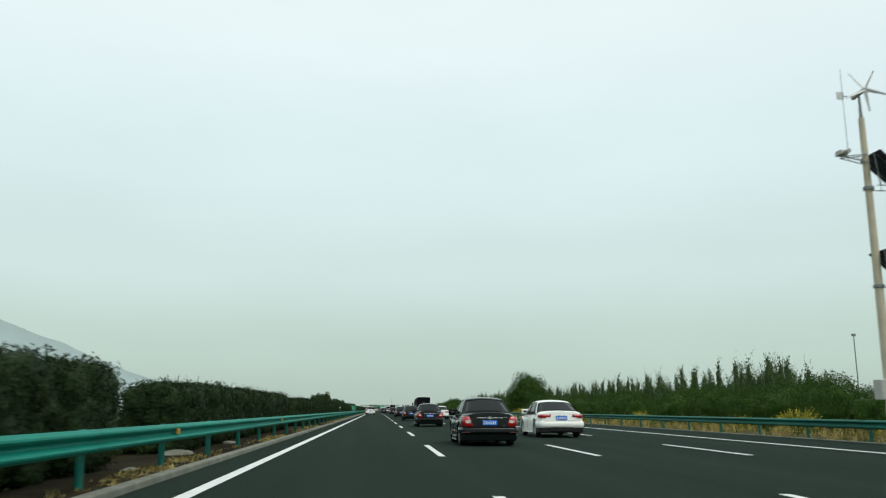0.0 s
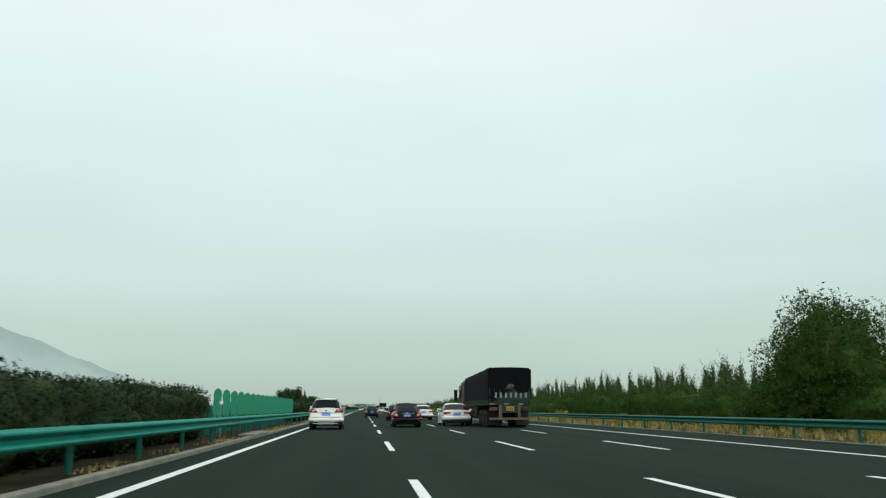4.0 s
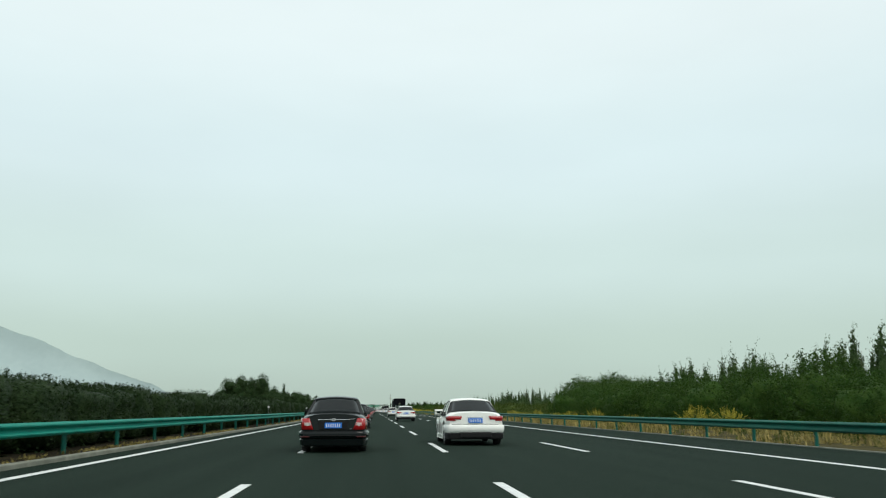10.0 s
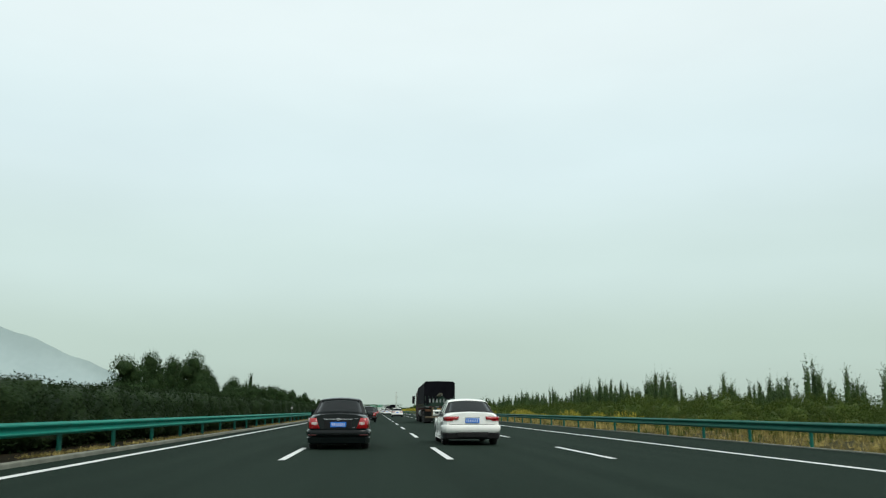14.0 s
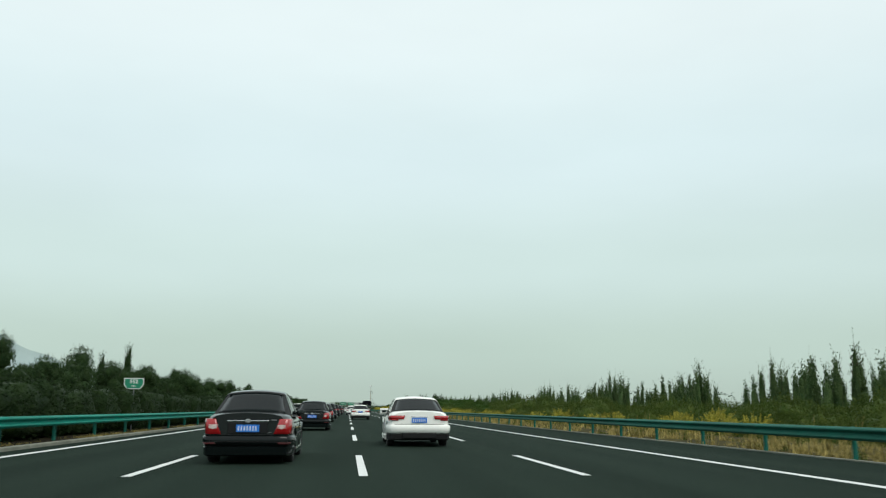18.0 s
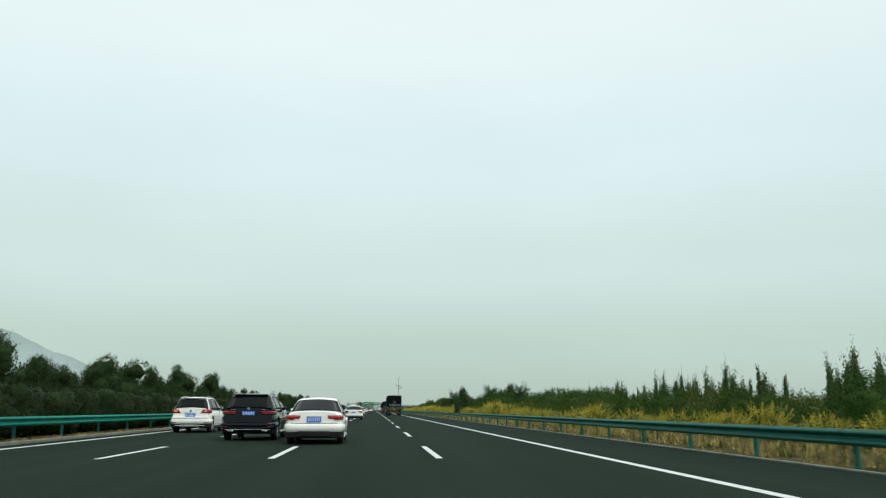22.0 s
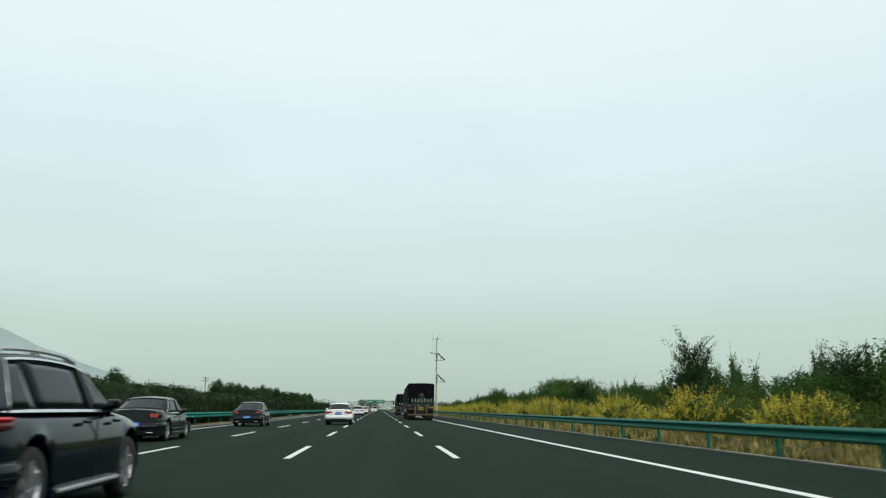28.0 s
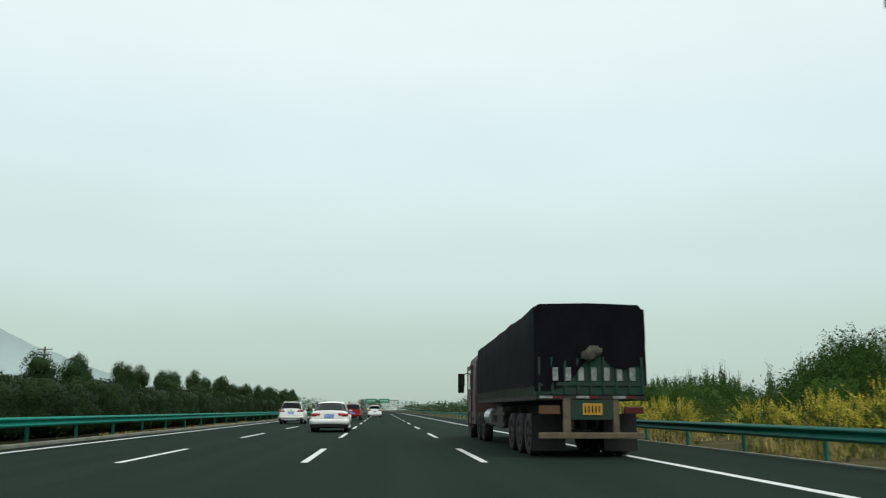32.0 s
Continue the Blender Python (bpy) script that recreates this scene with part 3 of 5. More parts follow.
row = [(51.0 + rng.uniform(-4, 5), y + rng.uniform(-1.5, 1.5), -1.0, rng.uniform(0.98, 1.18) * (1.0 if y < 405 else 0.72)) for y in np.arange(90, 440, 2.3)]
scatter(poplar_kinds, row, rng)
row = [(51.0 + rng.uniform(-4, 5), y + rng.uniform(-1.5, 1.5), -1.0, rng.uniform(0.82, 1.1) * (0.84 if y < 510 else 1.0) if y < 620 else rng.uniform(0.74, 1.0) if y < 850 else rng.uniform(0.78, 1.06)) for y in np.arange(440, 1130, 4.7)]
scatter(clump_kinds, row, rng)
# trees beyond the far carriageway: two broad ones apart, then an uneven row
row = [(-38, 541, -1, 1.12), (-36, 549, -1, 1.18), (-34, 556, -1, 1.14), (-33, 563, -1, 1.24), (-35, 586, -1, 0.95)]
row += [(-35.0 + rng.uniform(-4, 4), y + rng.uniform(-1.5, 1.5), -1.0, rng.uniform(0.68, 0.9) if rng.uniform() < 0.65 else rng.uniform(0.9, 1.08)) for y in np.arange(572, 838, 4.4) if noise.noise((y / 14.0, 5.3, 0)) > -0.4]
row += [(-45.0 + rng.uniform(-3, 3), y + rng.uniform(-2, 2), -1.0, rng.uniform(0.7, 0.95)) for y in np.arange(560, 838, 6.5)]
row += [(-35.0 + rng.uniform(-3, 3), y + rng.uniform(-2, 2), -1.0, rng.uniform(0.55, 0.86)) for y in np.arange(840, 950, 6.5) if noise.noise((y / 14.0, 5.3, 0)) > -0.2]
row += [(-35.0 + rng.uniform(-4, 4), y + rng.uniform(-2, 2), -1.0, rng.uniform(0.75, 1.0)) for y in np.arange(1028, 1330, 6.0) if rng.uniform() < 0.85]
scatter(big_kinds, row, rng)
scatter(slim_kinds, ((-35.5, 666, -1, 1.07), (-33, 640, -1, 0.82), (-36, 772, -1, 0.78), (-34, 700, -1, 0.85), (-35, 1062, -1, 0.7)), rng, 1)
# single trees that stand out
for x, y, z, s, kind, stretch in ((33.2, 168, -0.8, 1.0, round_kinds[0], 1.0), (26.5, 770.9, -0.8, 0.9, cone_kinds[0], 1.0), (32.5, 776, -0.8, 1.1, airy_kinds[1], 1.0), (36.0, 773, -0.8, 1.05, cone_kinds[0], 0.95), (36.0, 762, -0.8, 1.08, airy_kinds[1], 1.0), (33.0, 856, -0.8, 1.0, airy_kinds[0], 1.02), (32.0, 834, -0.8, 0.86, airy_kinds[1], 0.95), (33.0, 957, -0.8, 0.57, round_kinds[0], 1.1), (33.5, 892, -0.8, 0.9, airy_kinds[1], 1.0)):
    ob = copy_thing(kind, Matrix.Translation((x, y, z)) @ pose(0, 0, 0, 0, 0, 40 + 7 * y))
    ob.scale = (s, s, s * stretch)
for k in cone_kinds + round_kinds + airy_kinds + slim_kinds + low_kinds + near_hedge + hedge_kinds + shrub_kinds + olive_kinds + yellow_kinds + poplar_kinds + clump_kinds + big_kinds:
    for o in (*k.children_recursive, k):
        bpy.data.objects.remove(o)


def stuff(name, label, category, v, f, material):
    return tagged(new(name, mesh_from(name, v, f, material)), label, category, kind="stuff")


# far woods that close the view along the road
r = np.random.default_rng(77)
pts = []
for x0, x1, y0, y1, h, n in ((22, 60, 1080, 1500, 4.5, 900), (-70, -30, 1330, 2000, 9, 700), (-9, -2.5, 1010, 1500, 2.0, 700), (60, 200, 300, 1500, 6, 1500), (-60, -36, 60, 560, 3.2, 900), (-50, -32, 578, 1330, 5.0, 4200), (-14, -7, 300, 1010, 2.2, 1200), (-40, 60, 2050, 2200, 14, 900), (-12, 9, 1690, 1715, 11, 500)):
    c = np.stack([r.uniform(x0, x1, n), r.uniform(y0, y1, n), -1 + h * r.uniform(0.05, 1, n) ** 0.8], 1)
    pts.append(np.repeat(c, 16, 0) + r.normal(size=(n * 16, 3)) * np.array((0.9, 0.9, 0.5)))
v, f = leaf_cloud(np.concatenate(pts), 0.26, r, 0.5, 0.6)
stuff("far_woods", "hazy far woods and bushes along the motorway", "woods", v, f, M["tree"])


def blades(n, x0, x1, y0, y1, h, r, per=7):
    c = np.stack([r.uniform(x0, x1, n), r.uniform(y0, y1, n)], 1)
    c = np.array([p for p in c if noise.noise((p[0] * 0.5, p[1] * 0.22, 4)) > r.uniform(-0.35, 0.25)])
    c = np.repeat(c, per, 0)
    n = len(c)
    a = r.uniform(0, 2 * np.pi, n)
    hh = h * r.uniform(0.3, 1.0, n) * np.repeat(r.uniform(0.4, 1.4, n // per), per)
    ln = r.uniform(0.1, 0.5, n) * hh
    base = c + r.normal(size=(n, 2)) * 0.07
    z0 = np.where(base[:, 0] > 18, -0.06 - (np.maximum(base[:, 0], 24) - 24) * 0.07, 0.08)
    dx, dy = np.cos(a), np.sin(a)
    w = 0.012 + 0.012 * r.uniform(size=n)
    v = np.stack([np.stack([base[:, 0] - dy * w, base[:, 1] + dx * w, z0], 1), np.stack([base[:, 0] + dy * w, base[:, 1] - dx * w, z0], 1), np.stack([base[:, 0] + dx * ln, base[:, 1] + dy * ln, z0 + hh], 1)], 1)
    return v.reshape(-1, 3), np.arange(3 * n).reshape(-1, 3)


v, f = blades(16000, 18.75, 23.5, -20, 1020, 0.5, r, 9)
stuff("dry_grass", "straw coloured dry grass along the shoulder guardrail", "grass", v, f, M["grass"])
v, f = blades(3500, 18.75, 25.5, 790, 1020, 0.5, r, 9)
stuff("green_grass", "olive green rough grass along the shoulder guardrail", "grass", v, f, M["olive"])
v, f = blades(7000, 18.75, 25.0, -20, 800, 0.5, r, 8)
stuff("green_weeds", "olive green weeds among the dry grass of the verge", "grass", v, f, M["olive"])
v, f = blades(13000, 18.62, 22.0, -20, 1020, 0.32, r, 9)
stuff("verge_grass", "dense straw coloured grass at the foot of the shoulder guardrail", "grass", v, f, M["grass"])
v, f = blades(5000, 23, 32, -20, 1020, 0.9, r, 9)
stuff("weeds", "straw coloured tall weeds in front of the shrubs", "grass", v, f, M["grass"])
v, f = blades(14000, -1.7, -1.27, -20, 1020, 0.10, r, 8)
stuff("median_grass", "sparse dry grass under the median guardrail", "grass", v, f, M["grass"])


# ---- vehicles ----
def glossy(name, col, rough=0.12, coat=0.12, metal=0.0, gloss=0.18):
    return mat(name, col, rough, metal, gloss=gloss, second=[c * 0.85 + 0.001 for c in col], scale=2.0, amount=0.35, coat=coat, bump_scale=30)


M.update(
    black=glossy("black_car_paint", (0.005, 0.0075, 0.0075)), white=glossy("white_car_paint", (0.90, 0.91, 0.86), coat=0.05, gloss=0.16), navy=glossy("dark_blue_car_paint", (0.004, 0.006, 0.011)),
    charcoal=glossy("charcoal_car_paint", (0.014, 0.017, 0.018), metal=0.2), red=glossy("red_car_paint", (0.25, 0.012, 0.015)),
    trim=mat("black_plastic", (0.006, 0.006, 0.0065), 0.6, gloss=0.3, bump=0.1, bump_scale=150), cabin=mat("dark_cabin", (0.006, 0.008, 0.008), 0.8),
    rubber=mat("tyre_rubber", (0.010, 0.010, 0.010), 0.85, second=(0.02, 0.02, 0.018), scale=6, amount=0.5, bump=0.3),
    alloy=mat("alloy", (0.55, 0.56, 0.57), 0.3, 0.9), chrome=mat("chrome", (0.75, 0.76, 0.77), 0.12, 1.0), silver=mat("silver_plastic", (0.42, 0.43, 0.44), 0.4, 0.4),
    lens_red=mat("red_lens", (0.36, 0.008, 0.010), 0.2, coat=0.6), dull_marks=mat("dull_white_marks", (0.30, 0.33, 0.32), 0.8, second=(0.12, 0.15, 0.14), scale=9, amount=0.9), lens_pale=mat("pale_lens", (0.72, 0.62, 0.58), 0.2, coat=0.8), lens_clear=mat("clear_lens", (0.60, 0.22, 0.17), 0.2, coat=1.0), mirror=mat("mirror_glass", (0.22, 0.24, 0.25), 0.08, 1.0), dull_red=mat("dull_red_reflector", (0.09, 0.006, 0.007), 0.3), amber=mat("amber_reflector", (0.11, 0.045, 0.016), 0.5),
    plate_blue=mat("blue_plate", (0.015, 0.19, 0.72), 0.4), plate_yellow=mat("yellow_plate", (0.52, 0.28, 0.02), 0.5, second=(0.28, 0.15, 0.03), scale=9), bars=mat("white_marks", (0.8, 0.82, 0.84), 0.5),
)
gm = bpy.data.materials.new("tinted_glass")
gm.use_nodes = True
gb = gm.node_tree.nodes["Principled BSDF"]
gb.inputs["Base Color"].default_value = (0.007, 0.012, 0.012, 1)
gb.inputs["Specular IOR Level"].default_value = 0.2
gb.inputs["Roughness"].default_value, gb.inputs["Transmission Weight"].default_value, gb.inputs["IOR"].default_value = 0.05, 0.3, 1.3
M["glass"] = gm
lit = bpy.data.materials.new("lit_tail_lamp")
lit.use_nodes = True
lb = lit.node_tree.nodes["Principled BSDF"]
lb.inputs["Base Color"].default_value, lb.inputs["Roughness"].default_value = (0.4, 0.012, 0.012, 1), 0.2
lb.inputs["Emission Color"].default_value, lb.inputs["Emission Strength"].default_value = (1.0, 0.03, 0.04, 1), 0.08
M["lamp_red"] = lit


def grid_mesh(rows):
    """A bmesh sheet from rows of points."""
    b = bmesh.new()
    vs = [[b.verts.new(p) for p in row] for row in rows]
    for i in range(len(vs) - 1):
        for j in range(len(vs[0]) - 1):
            b.faces.new((vs[i][j], vs[i][j + 1], vs[i + 1][j + 1], vs[i + 1][j]))
    return b


def thick(b, d):
    bmesh.ops.recalc_face_normals(b, faces=b.faces)
    bmesh.ops.solidify(b, geom=b.faces[:], thickness=d)
    return b


def bars_on(b, x0, x1, y, z0, z1, count, turn=1):
    """Upright strokes that stand for characters that cannot be read."""
    step = (x1 - x0) / count
    for k in range(count):
        a = x0 + k * step
        box(b, a + step * 0.2, a + step * 0.62, y - 0.003, y, z0, z1)
    return b


WHEELS = {}


def wheel_meshes(r, width, rim_mat):
    key = (r, width, rim_mat)
    if key not in WHEELS:
        t = bmesh.new()
        prof = [(r * 0.66, -width / 2 + 0.015), (r * 0.9, -width / 2), (r * 0.985, -width / 2 + 0.03), (r, 0), (r * 0.985, width / 2 - 0.03), (r * 0.9, width / 2), (r * 0.66, width / 2 - 0.015)]
        rows = [[(x, q * math.cos(a), q * math.sin(a)) for q, x in prof] for a in [2 * math.pi * k / 28 for k in range(29)]]
        t = grid_mesh(rows)
        bmesh.ops.remove_doubles(t, verts=t.verts, dist=1e-4)
        tm = bpy.data.meshes.new("tyre")
        t.to_mesh(tm)
        t.free()
        tm.materials.append(M["rubber"])
        tm.shade_smooth()
        b = bmesh.new()
        tube(b, (-width * 0.3, 0, 0), (width * 0.3, 0, 0), r * 0.2, r * 0.2, 16)
        for k in range(5):
            a = 2 * math.pi * k / 5
            made = bmesh.ops.create_cube(b, size=1)["verts"]
            for v in made:
                s = 1.0 if v.co.z < 0 else 1.5
                v.co = Vector((v.co.x * 0.05 + width * 0.3, v.co.y * r * 0.17 * s, r * (0.12 + (v.co.z + 0.5) * 0.55)))
            bmesh.ops.rotate(b, verts=made, cent=(0, 0, 0), matrix=Matrix.Rotation(a, 3, "X"))
        ring = [[(x, q * math.cos(a), q * math.sin(a)) for q, x in ((r * 0.60, width * 0.25), (r * 0.67, width * 0.42), (r * 0.68, width * 0.36), (r * 0.62, 0.0), (r * 0.05, -0.01))] for a in [2 * math.pi * k / 24 for k in range(25)]]
        g2 = grid_mesh(ring)
        tmp = bpy.data.meshes.new("tmp")
        g2.to_mesh(tmp)
        g2.free()
        b.from_mesh(tmp)
        bpy.data.meshes.remove(tmp)
        rm = bpy.data.meshes.new("rim")
        b.to_mesh(rm)
        b.free()
        rm.materials.append(M[rim_mat])
        WHEELS[key] = tm, rm
    return WHEELS[key]


def add_wheel(car, x, y, r, width, rim_mat="alloy"):
    tm, rm = wheel_meshes(r, width, rim_mat)
    w = part("wheel", tm, None, car, m=Matrix.Translation((x, y, r)) @ (pose(0, 0, 0) if x > 0 else pose(0, 0, 0, 0, 0, 180)))
    part("rim", rm, None, w, "spoked alloy rim")
    return w


def car(name, label, category, paint, L, W, deck, roof, tail, axles=(0.95, 3.6), r=0.315, clear=0.2, belt=0.93, lean=0.16, tumble=0.34, rails=False, chrome=False, reflect=True, lower="paint", sill="paint", btop=0.635):
    """A car with its rear at y 0, facing +y. deck: (y, z) of the body's top line; roof: four (y, z) of rear glass foot,
    roof's rear, roof's front and screen foot; tail: lights as (inner x, z0, z1, y end)."""
    ob = thing(name, label, category, Matrix.Translation((0, -500, -200)))
    hw = W / 2
    dy, dz = [p[0] for p in deck], [p[1] for p in deck]

    def half(y):
        a, c = min(1, max(0, y / 0.7)), min(1, max(0, (L - y) / 0.9))
        return hw * (0.80 + 0.20 * math.sqrt(1 - (1 - a) ** 2)) * (0.80 + 0.20 * math.sqrt(1 - (1 - c) ** 2))

    def back(y, z):
        return y + lean * max(0, z - 0.62) * max(0, 1 - y / 0.6)

    def arch(y):
        top = 0
        for a in axles:
            d = abs(y - a)
            if d < r + 0.07:
                top = max(top, r + math.sqrt((r + 0.07) ** 2 - d * d))
        return top

    rows = []
    ys = sorted(set(np.round(np.concatenate([np.linspace(0.05, L, 40)] + [np.linspace(a - r - 0.069, a + r + 0.069, 13) for a in axles]), 3)))
    for y in ys:
        w, zt = half(y), float(np.interp(y, dy, dz))
        ar = arch(y)
        zb = clear + 0.1 * max(0, 1 - y / 0.4)
        lo = max(zb, ar)
        sec = [(0, zb), (w - 0.31, zb), (w - 0.30, lo), (w - 0.05, lo + 0.005), (w - 0.01, max(lo + 0.015, zb + 0.1)), (w, max(0.5 * (zb + zt), lo + 0.04)), (w - 0.012, max(zt - 0.27, lo + 0.06)), (w - 0.045, max(zt - 0.14, lo + 0.075)), (w - 0.085, zt - 0.07), (w - 0.15, zt - 0.028), (w - 0.26, zt - 0.002), (w - 0.45, zt + 0.014), (0, zt + 0.03)]
        full = [(-x, z) for x, z in sec[::-1]] + sec[1:]
        rows.append([(x, back(y, z), z) for x, z in full])
    b = grid_mesh(rows)
    b.verts.ensure_lookup_table()
    n = len(rows[0])
    b.faces.new(b.verts[:n])
    b.faces.new(b.verts[(len(rows) - 1) * n:][::-1])
    bmesh.ops.recalc_face_normals(b, faces=b.faces)
    body = part("body", b, M[paint], ob, smooth=True)
    mod = body.modifiers.new("crease", "EDGE_SPLIT")
    mod.split_angle = radians(38)

    # cabin: a dark core, on which glass, roof and pillars lie
    ry, rz = [p[0] for p in roof], [p[1] for p in roof]

    def top(y):
        z = float(np.interp(y, ry, rz))
        m, s = (ry[1] + ry[2]) / 2, (ry[2] - ry[1]) / 2
        if ry[1] < y < ry[2]:
            z += 0.05 * (1 - ((y - m) / s) ** 2)
        return z

    def side(y, u, off=0.0):
        zt, wb = top(y), half(y) - 0.075
        z0 = belt - 0.03
        z = z0 + u * (zt - 0.035 - z0)
        x = wb - tumble * (z - z0) - 0.02 * u * u
        return Vector((x + off, y, z + off * 0.3))

    def over(y, f, off=0.0):
        e = side(y, 1.0)
        x = (e.x - 0.035) * f
        return Vector((x, y, top(y) + off + 0.045 * (1 - f * f) - 0.018))

    rows = []
    for y in np.linspace(ry[0] + 0.01, ry[3] - 0.01, 30):
        s = [side(y, u) for u in (0, 0.35, 0.7, 1.0)]
        t = [over(y, f) for f in (1, 0.5, 0)]
        right = [(p.x, p.y, p.z) for p in s + t]
        rows.append([(-x, q, z) for x, q, z in right] + [(x, q, z) for x, q, z in right[-2::-1]])
    part("cabin", grid_mesh(rows), M["cabin"], ob, "dark interior")

    def side_patch(pname, m, sgn, a0, a1, b0, b1, u0, u1, off, label=""):
        rows = []
        for i in range(6):
            u = u0 + (u1 - u0) * i / 5
            k = (u - u0) / (u1 - u0)
            row = []
            for j in range(7):
                f = j / 6
                y = (a0 + (b0 - a0) * k) * (1 - f) + (a1 + (b1 - a1) * k) * f
                p = side(min(max(y, ry[0] + 0.012), ry[3] - 0.012), u, off)
                row.append((sgn * p.x, p.y, p.z))
            rows.append(row)
        return part(pname, thick(grid_mesh(rows), 0.004), m, ob, label, smooth=True)

    def top_patch(pname, m, y0, y1, f1, off, label="", rim=0.0):
        rows = [[tuple(over(y, f1 * k / 5, off)) for k in range(-5, 6)] for y in np.linspace(y0, y1, 10)]
        return part(pname, thick(grid_mesh(rows), 0.004), m, ob, label, smooth=True)

    e = 0.03
    top_patch("rear_window", M["glass"], ry[0] + 0.02, ry[1] - 0.03, 0.93 if ry[1] - ry[0] > 0.55 else 0.88, 0.008, "tinted rear window")
    top_patch("windscreen", M["glass"], ry[2] + 0.03, ry[3] - 0.02, 0.95, 0.008)
    rows = []
    for y in np.linspace(ry[1] - 0.045, ry[2] + 0.045, 12):
        s = [side(y, u, 0.012) for u in (0.93, 1.0)] + [over(y, f, 0.014) for f in (1, 0.75, 0.4, 0)]
        right = [(p.x, p.y, p.z) for p in s]
        rows.append([(-x, q, z) for x, q, z in right] + [(x, q, z) for x, q, z in right[-2::-1]])
    part("roof", thick(grid_mesh(rows), 0.006), M[paint], ob, smooth=True)
    mid, spanc = (axles[0] + axles[1]) / 2 + 0.15, ry[2] - ry[1]
    suv = ry[1] - ry[0] < 0.55
    q0, q1 = (ry[0] + 0.10, ry[1] + (0.10 if suv else 0.05))
    q2 = q0 + (0.62 if suv else 0.42)
    for sgn in (-1, 1):
        # rear pillar, centre pillar, front pillar, then the panes between them
        side_patch("rear_pillar", M[paint], sgn, ry[0] + 0.0, q0 + (0.20 if suv else 0.18), ry[1] - 0.06, q1 + 0.06, 0, 1.0, 0.014)
        side_patch("rear_quarter_window", M["glass"], sgn, q0 + 0.22, q2 + 0.12, q1 + 0.08, q1 + (0.35 if suv else 0.22), 0.10, 0.93, 0.009)
        side_patch("rear_door_window", M["glass"], sgn, q2 + 0.17, mid - 0.06, q1 + (0.40 if suv else 0.27), mid - 0.06, 0.10, 0.93, 0.009)
        side_patch("centre_pillar", M["trim"], sgn, mid - 0.05, mid + 0.05, mid - 0.05, mid + 0.05, 0.05, 0.95, 0.012)
        side_patch("front_door_window", M["glass"], sgn, mid + 0.06, ry[3] - 0.28, mid + 0.06, ry[2] + 0.02, 0.10, 0.93, 0.009)
        side_patch("front_pillar", M[paint], sgn, ry[3] - 0.26, ry[3] - 0.02, ry[2] + 0.03, ry[2] + 0.1, 0, 1.0, 0.014)
        if chrome:
            side_patch("window_trim", M["chrome"], sgn, q0 + 0.1, ry[3] - 0.25, q0 + 0.1, ry[3] - 0.25, 0.0, 0.06, 0.018, "bright window trim")
            side_patch("window_trim", M["chrome"], sgn, q1 + 0.07, ry[2] + 0.08, q1 + 0.10, ry[2] + 0.02, 0.945, 0.985, 0.018, "bright window trim")
            side_patch("window_trim", M["chrome"], sgn, q0 + 0.20, q0 + 0.22, q1 + 0.075, q1 + 0.095, 0.02, 0.95, 0.018, "bright window trim")
        for y in (mid - 0.35, mid + 0.62):
            part("door_handle", boxed(sgn * (half(y) - 0.015), sgn * (half(y) + 0.025), y - 0.1, y + 0.1, belt - 0.14, belt - 0.105, bevel=0.008), M[paint], ob)
        mb = bmesh.new()
        my = ry[3] - 0.42
        box(mb, sgn * (half(my) - 0.10), sgn * (half(my) + 0.07), my - 0.06, my + 0.05, belt + 0.015, belt + 0.125, bevel=0.045)
        box(mb, sgn * (half(my) - 0.22), sgn * (half(my) - 0.02), my - 0.02, my + 0.05, belt - 0.03, belt + 0.06, bevel=0.01)
        mir = part("wing_mirror", mb, M[paint], ob)
        part("mirror_glass", boxed(sgn * (half(my) - 0.075), sgn * (half(my) + 0.05), my - 0.064, my - 0.061, belt + 0.035, belt + 0.105, bevel=0.001), M["mirror"], mir)
        part("door_seam", boxed(sgn * (half(mid) - 0.01), sgn * (half(mid) + 0.0015), mid - 0.006, mid + 0.006, clear + 0.12, belt - 0.06), M["trim"], ob)
        part("sill", boxed(sgn * (hw - 0.12), sgn * (hw + 0.004), axles[0] + r + 0.1, axles[1] - r - 0.1, clear - 0.02, clear + 0.09, bevel=0.02), M["trim" if sill == "trim" else paint], ob)
        if rails:
            p = [(sgn * (side(y, 1).x - 0.05), y, top(y) + 0.012 + (0.028 if 0.1 < f < 0.9 else 0.0)) for f, y in [(k / 8, ry[1] + 0.05 + (ry[2] - ry[1] - 0.1) * k / 8) for k in range(9)]]
            turns = [2 * math.pi * k / 8 for k in range(9)]
            rb = grid_mesh([[(x + 0.018 * math.cos(a), y, z + 0.018 * math.sin(a)) for a in turns] for x, y, z in p])
            bmesh.ops.remove_doubles(rb, verts=rb.verts, dist=1e-5)
            bmesh.ops.holes_fill(rb, edges=[e for e in rb.edges if e.is_boundary])
            part("roof_rail", rb, M["silver"], ob)
    for x in (-1, 1):
        for y in axles:
            add_wheel(ob, x * (hw - 0.125), y, r, 0.21)

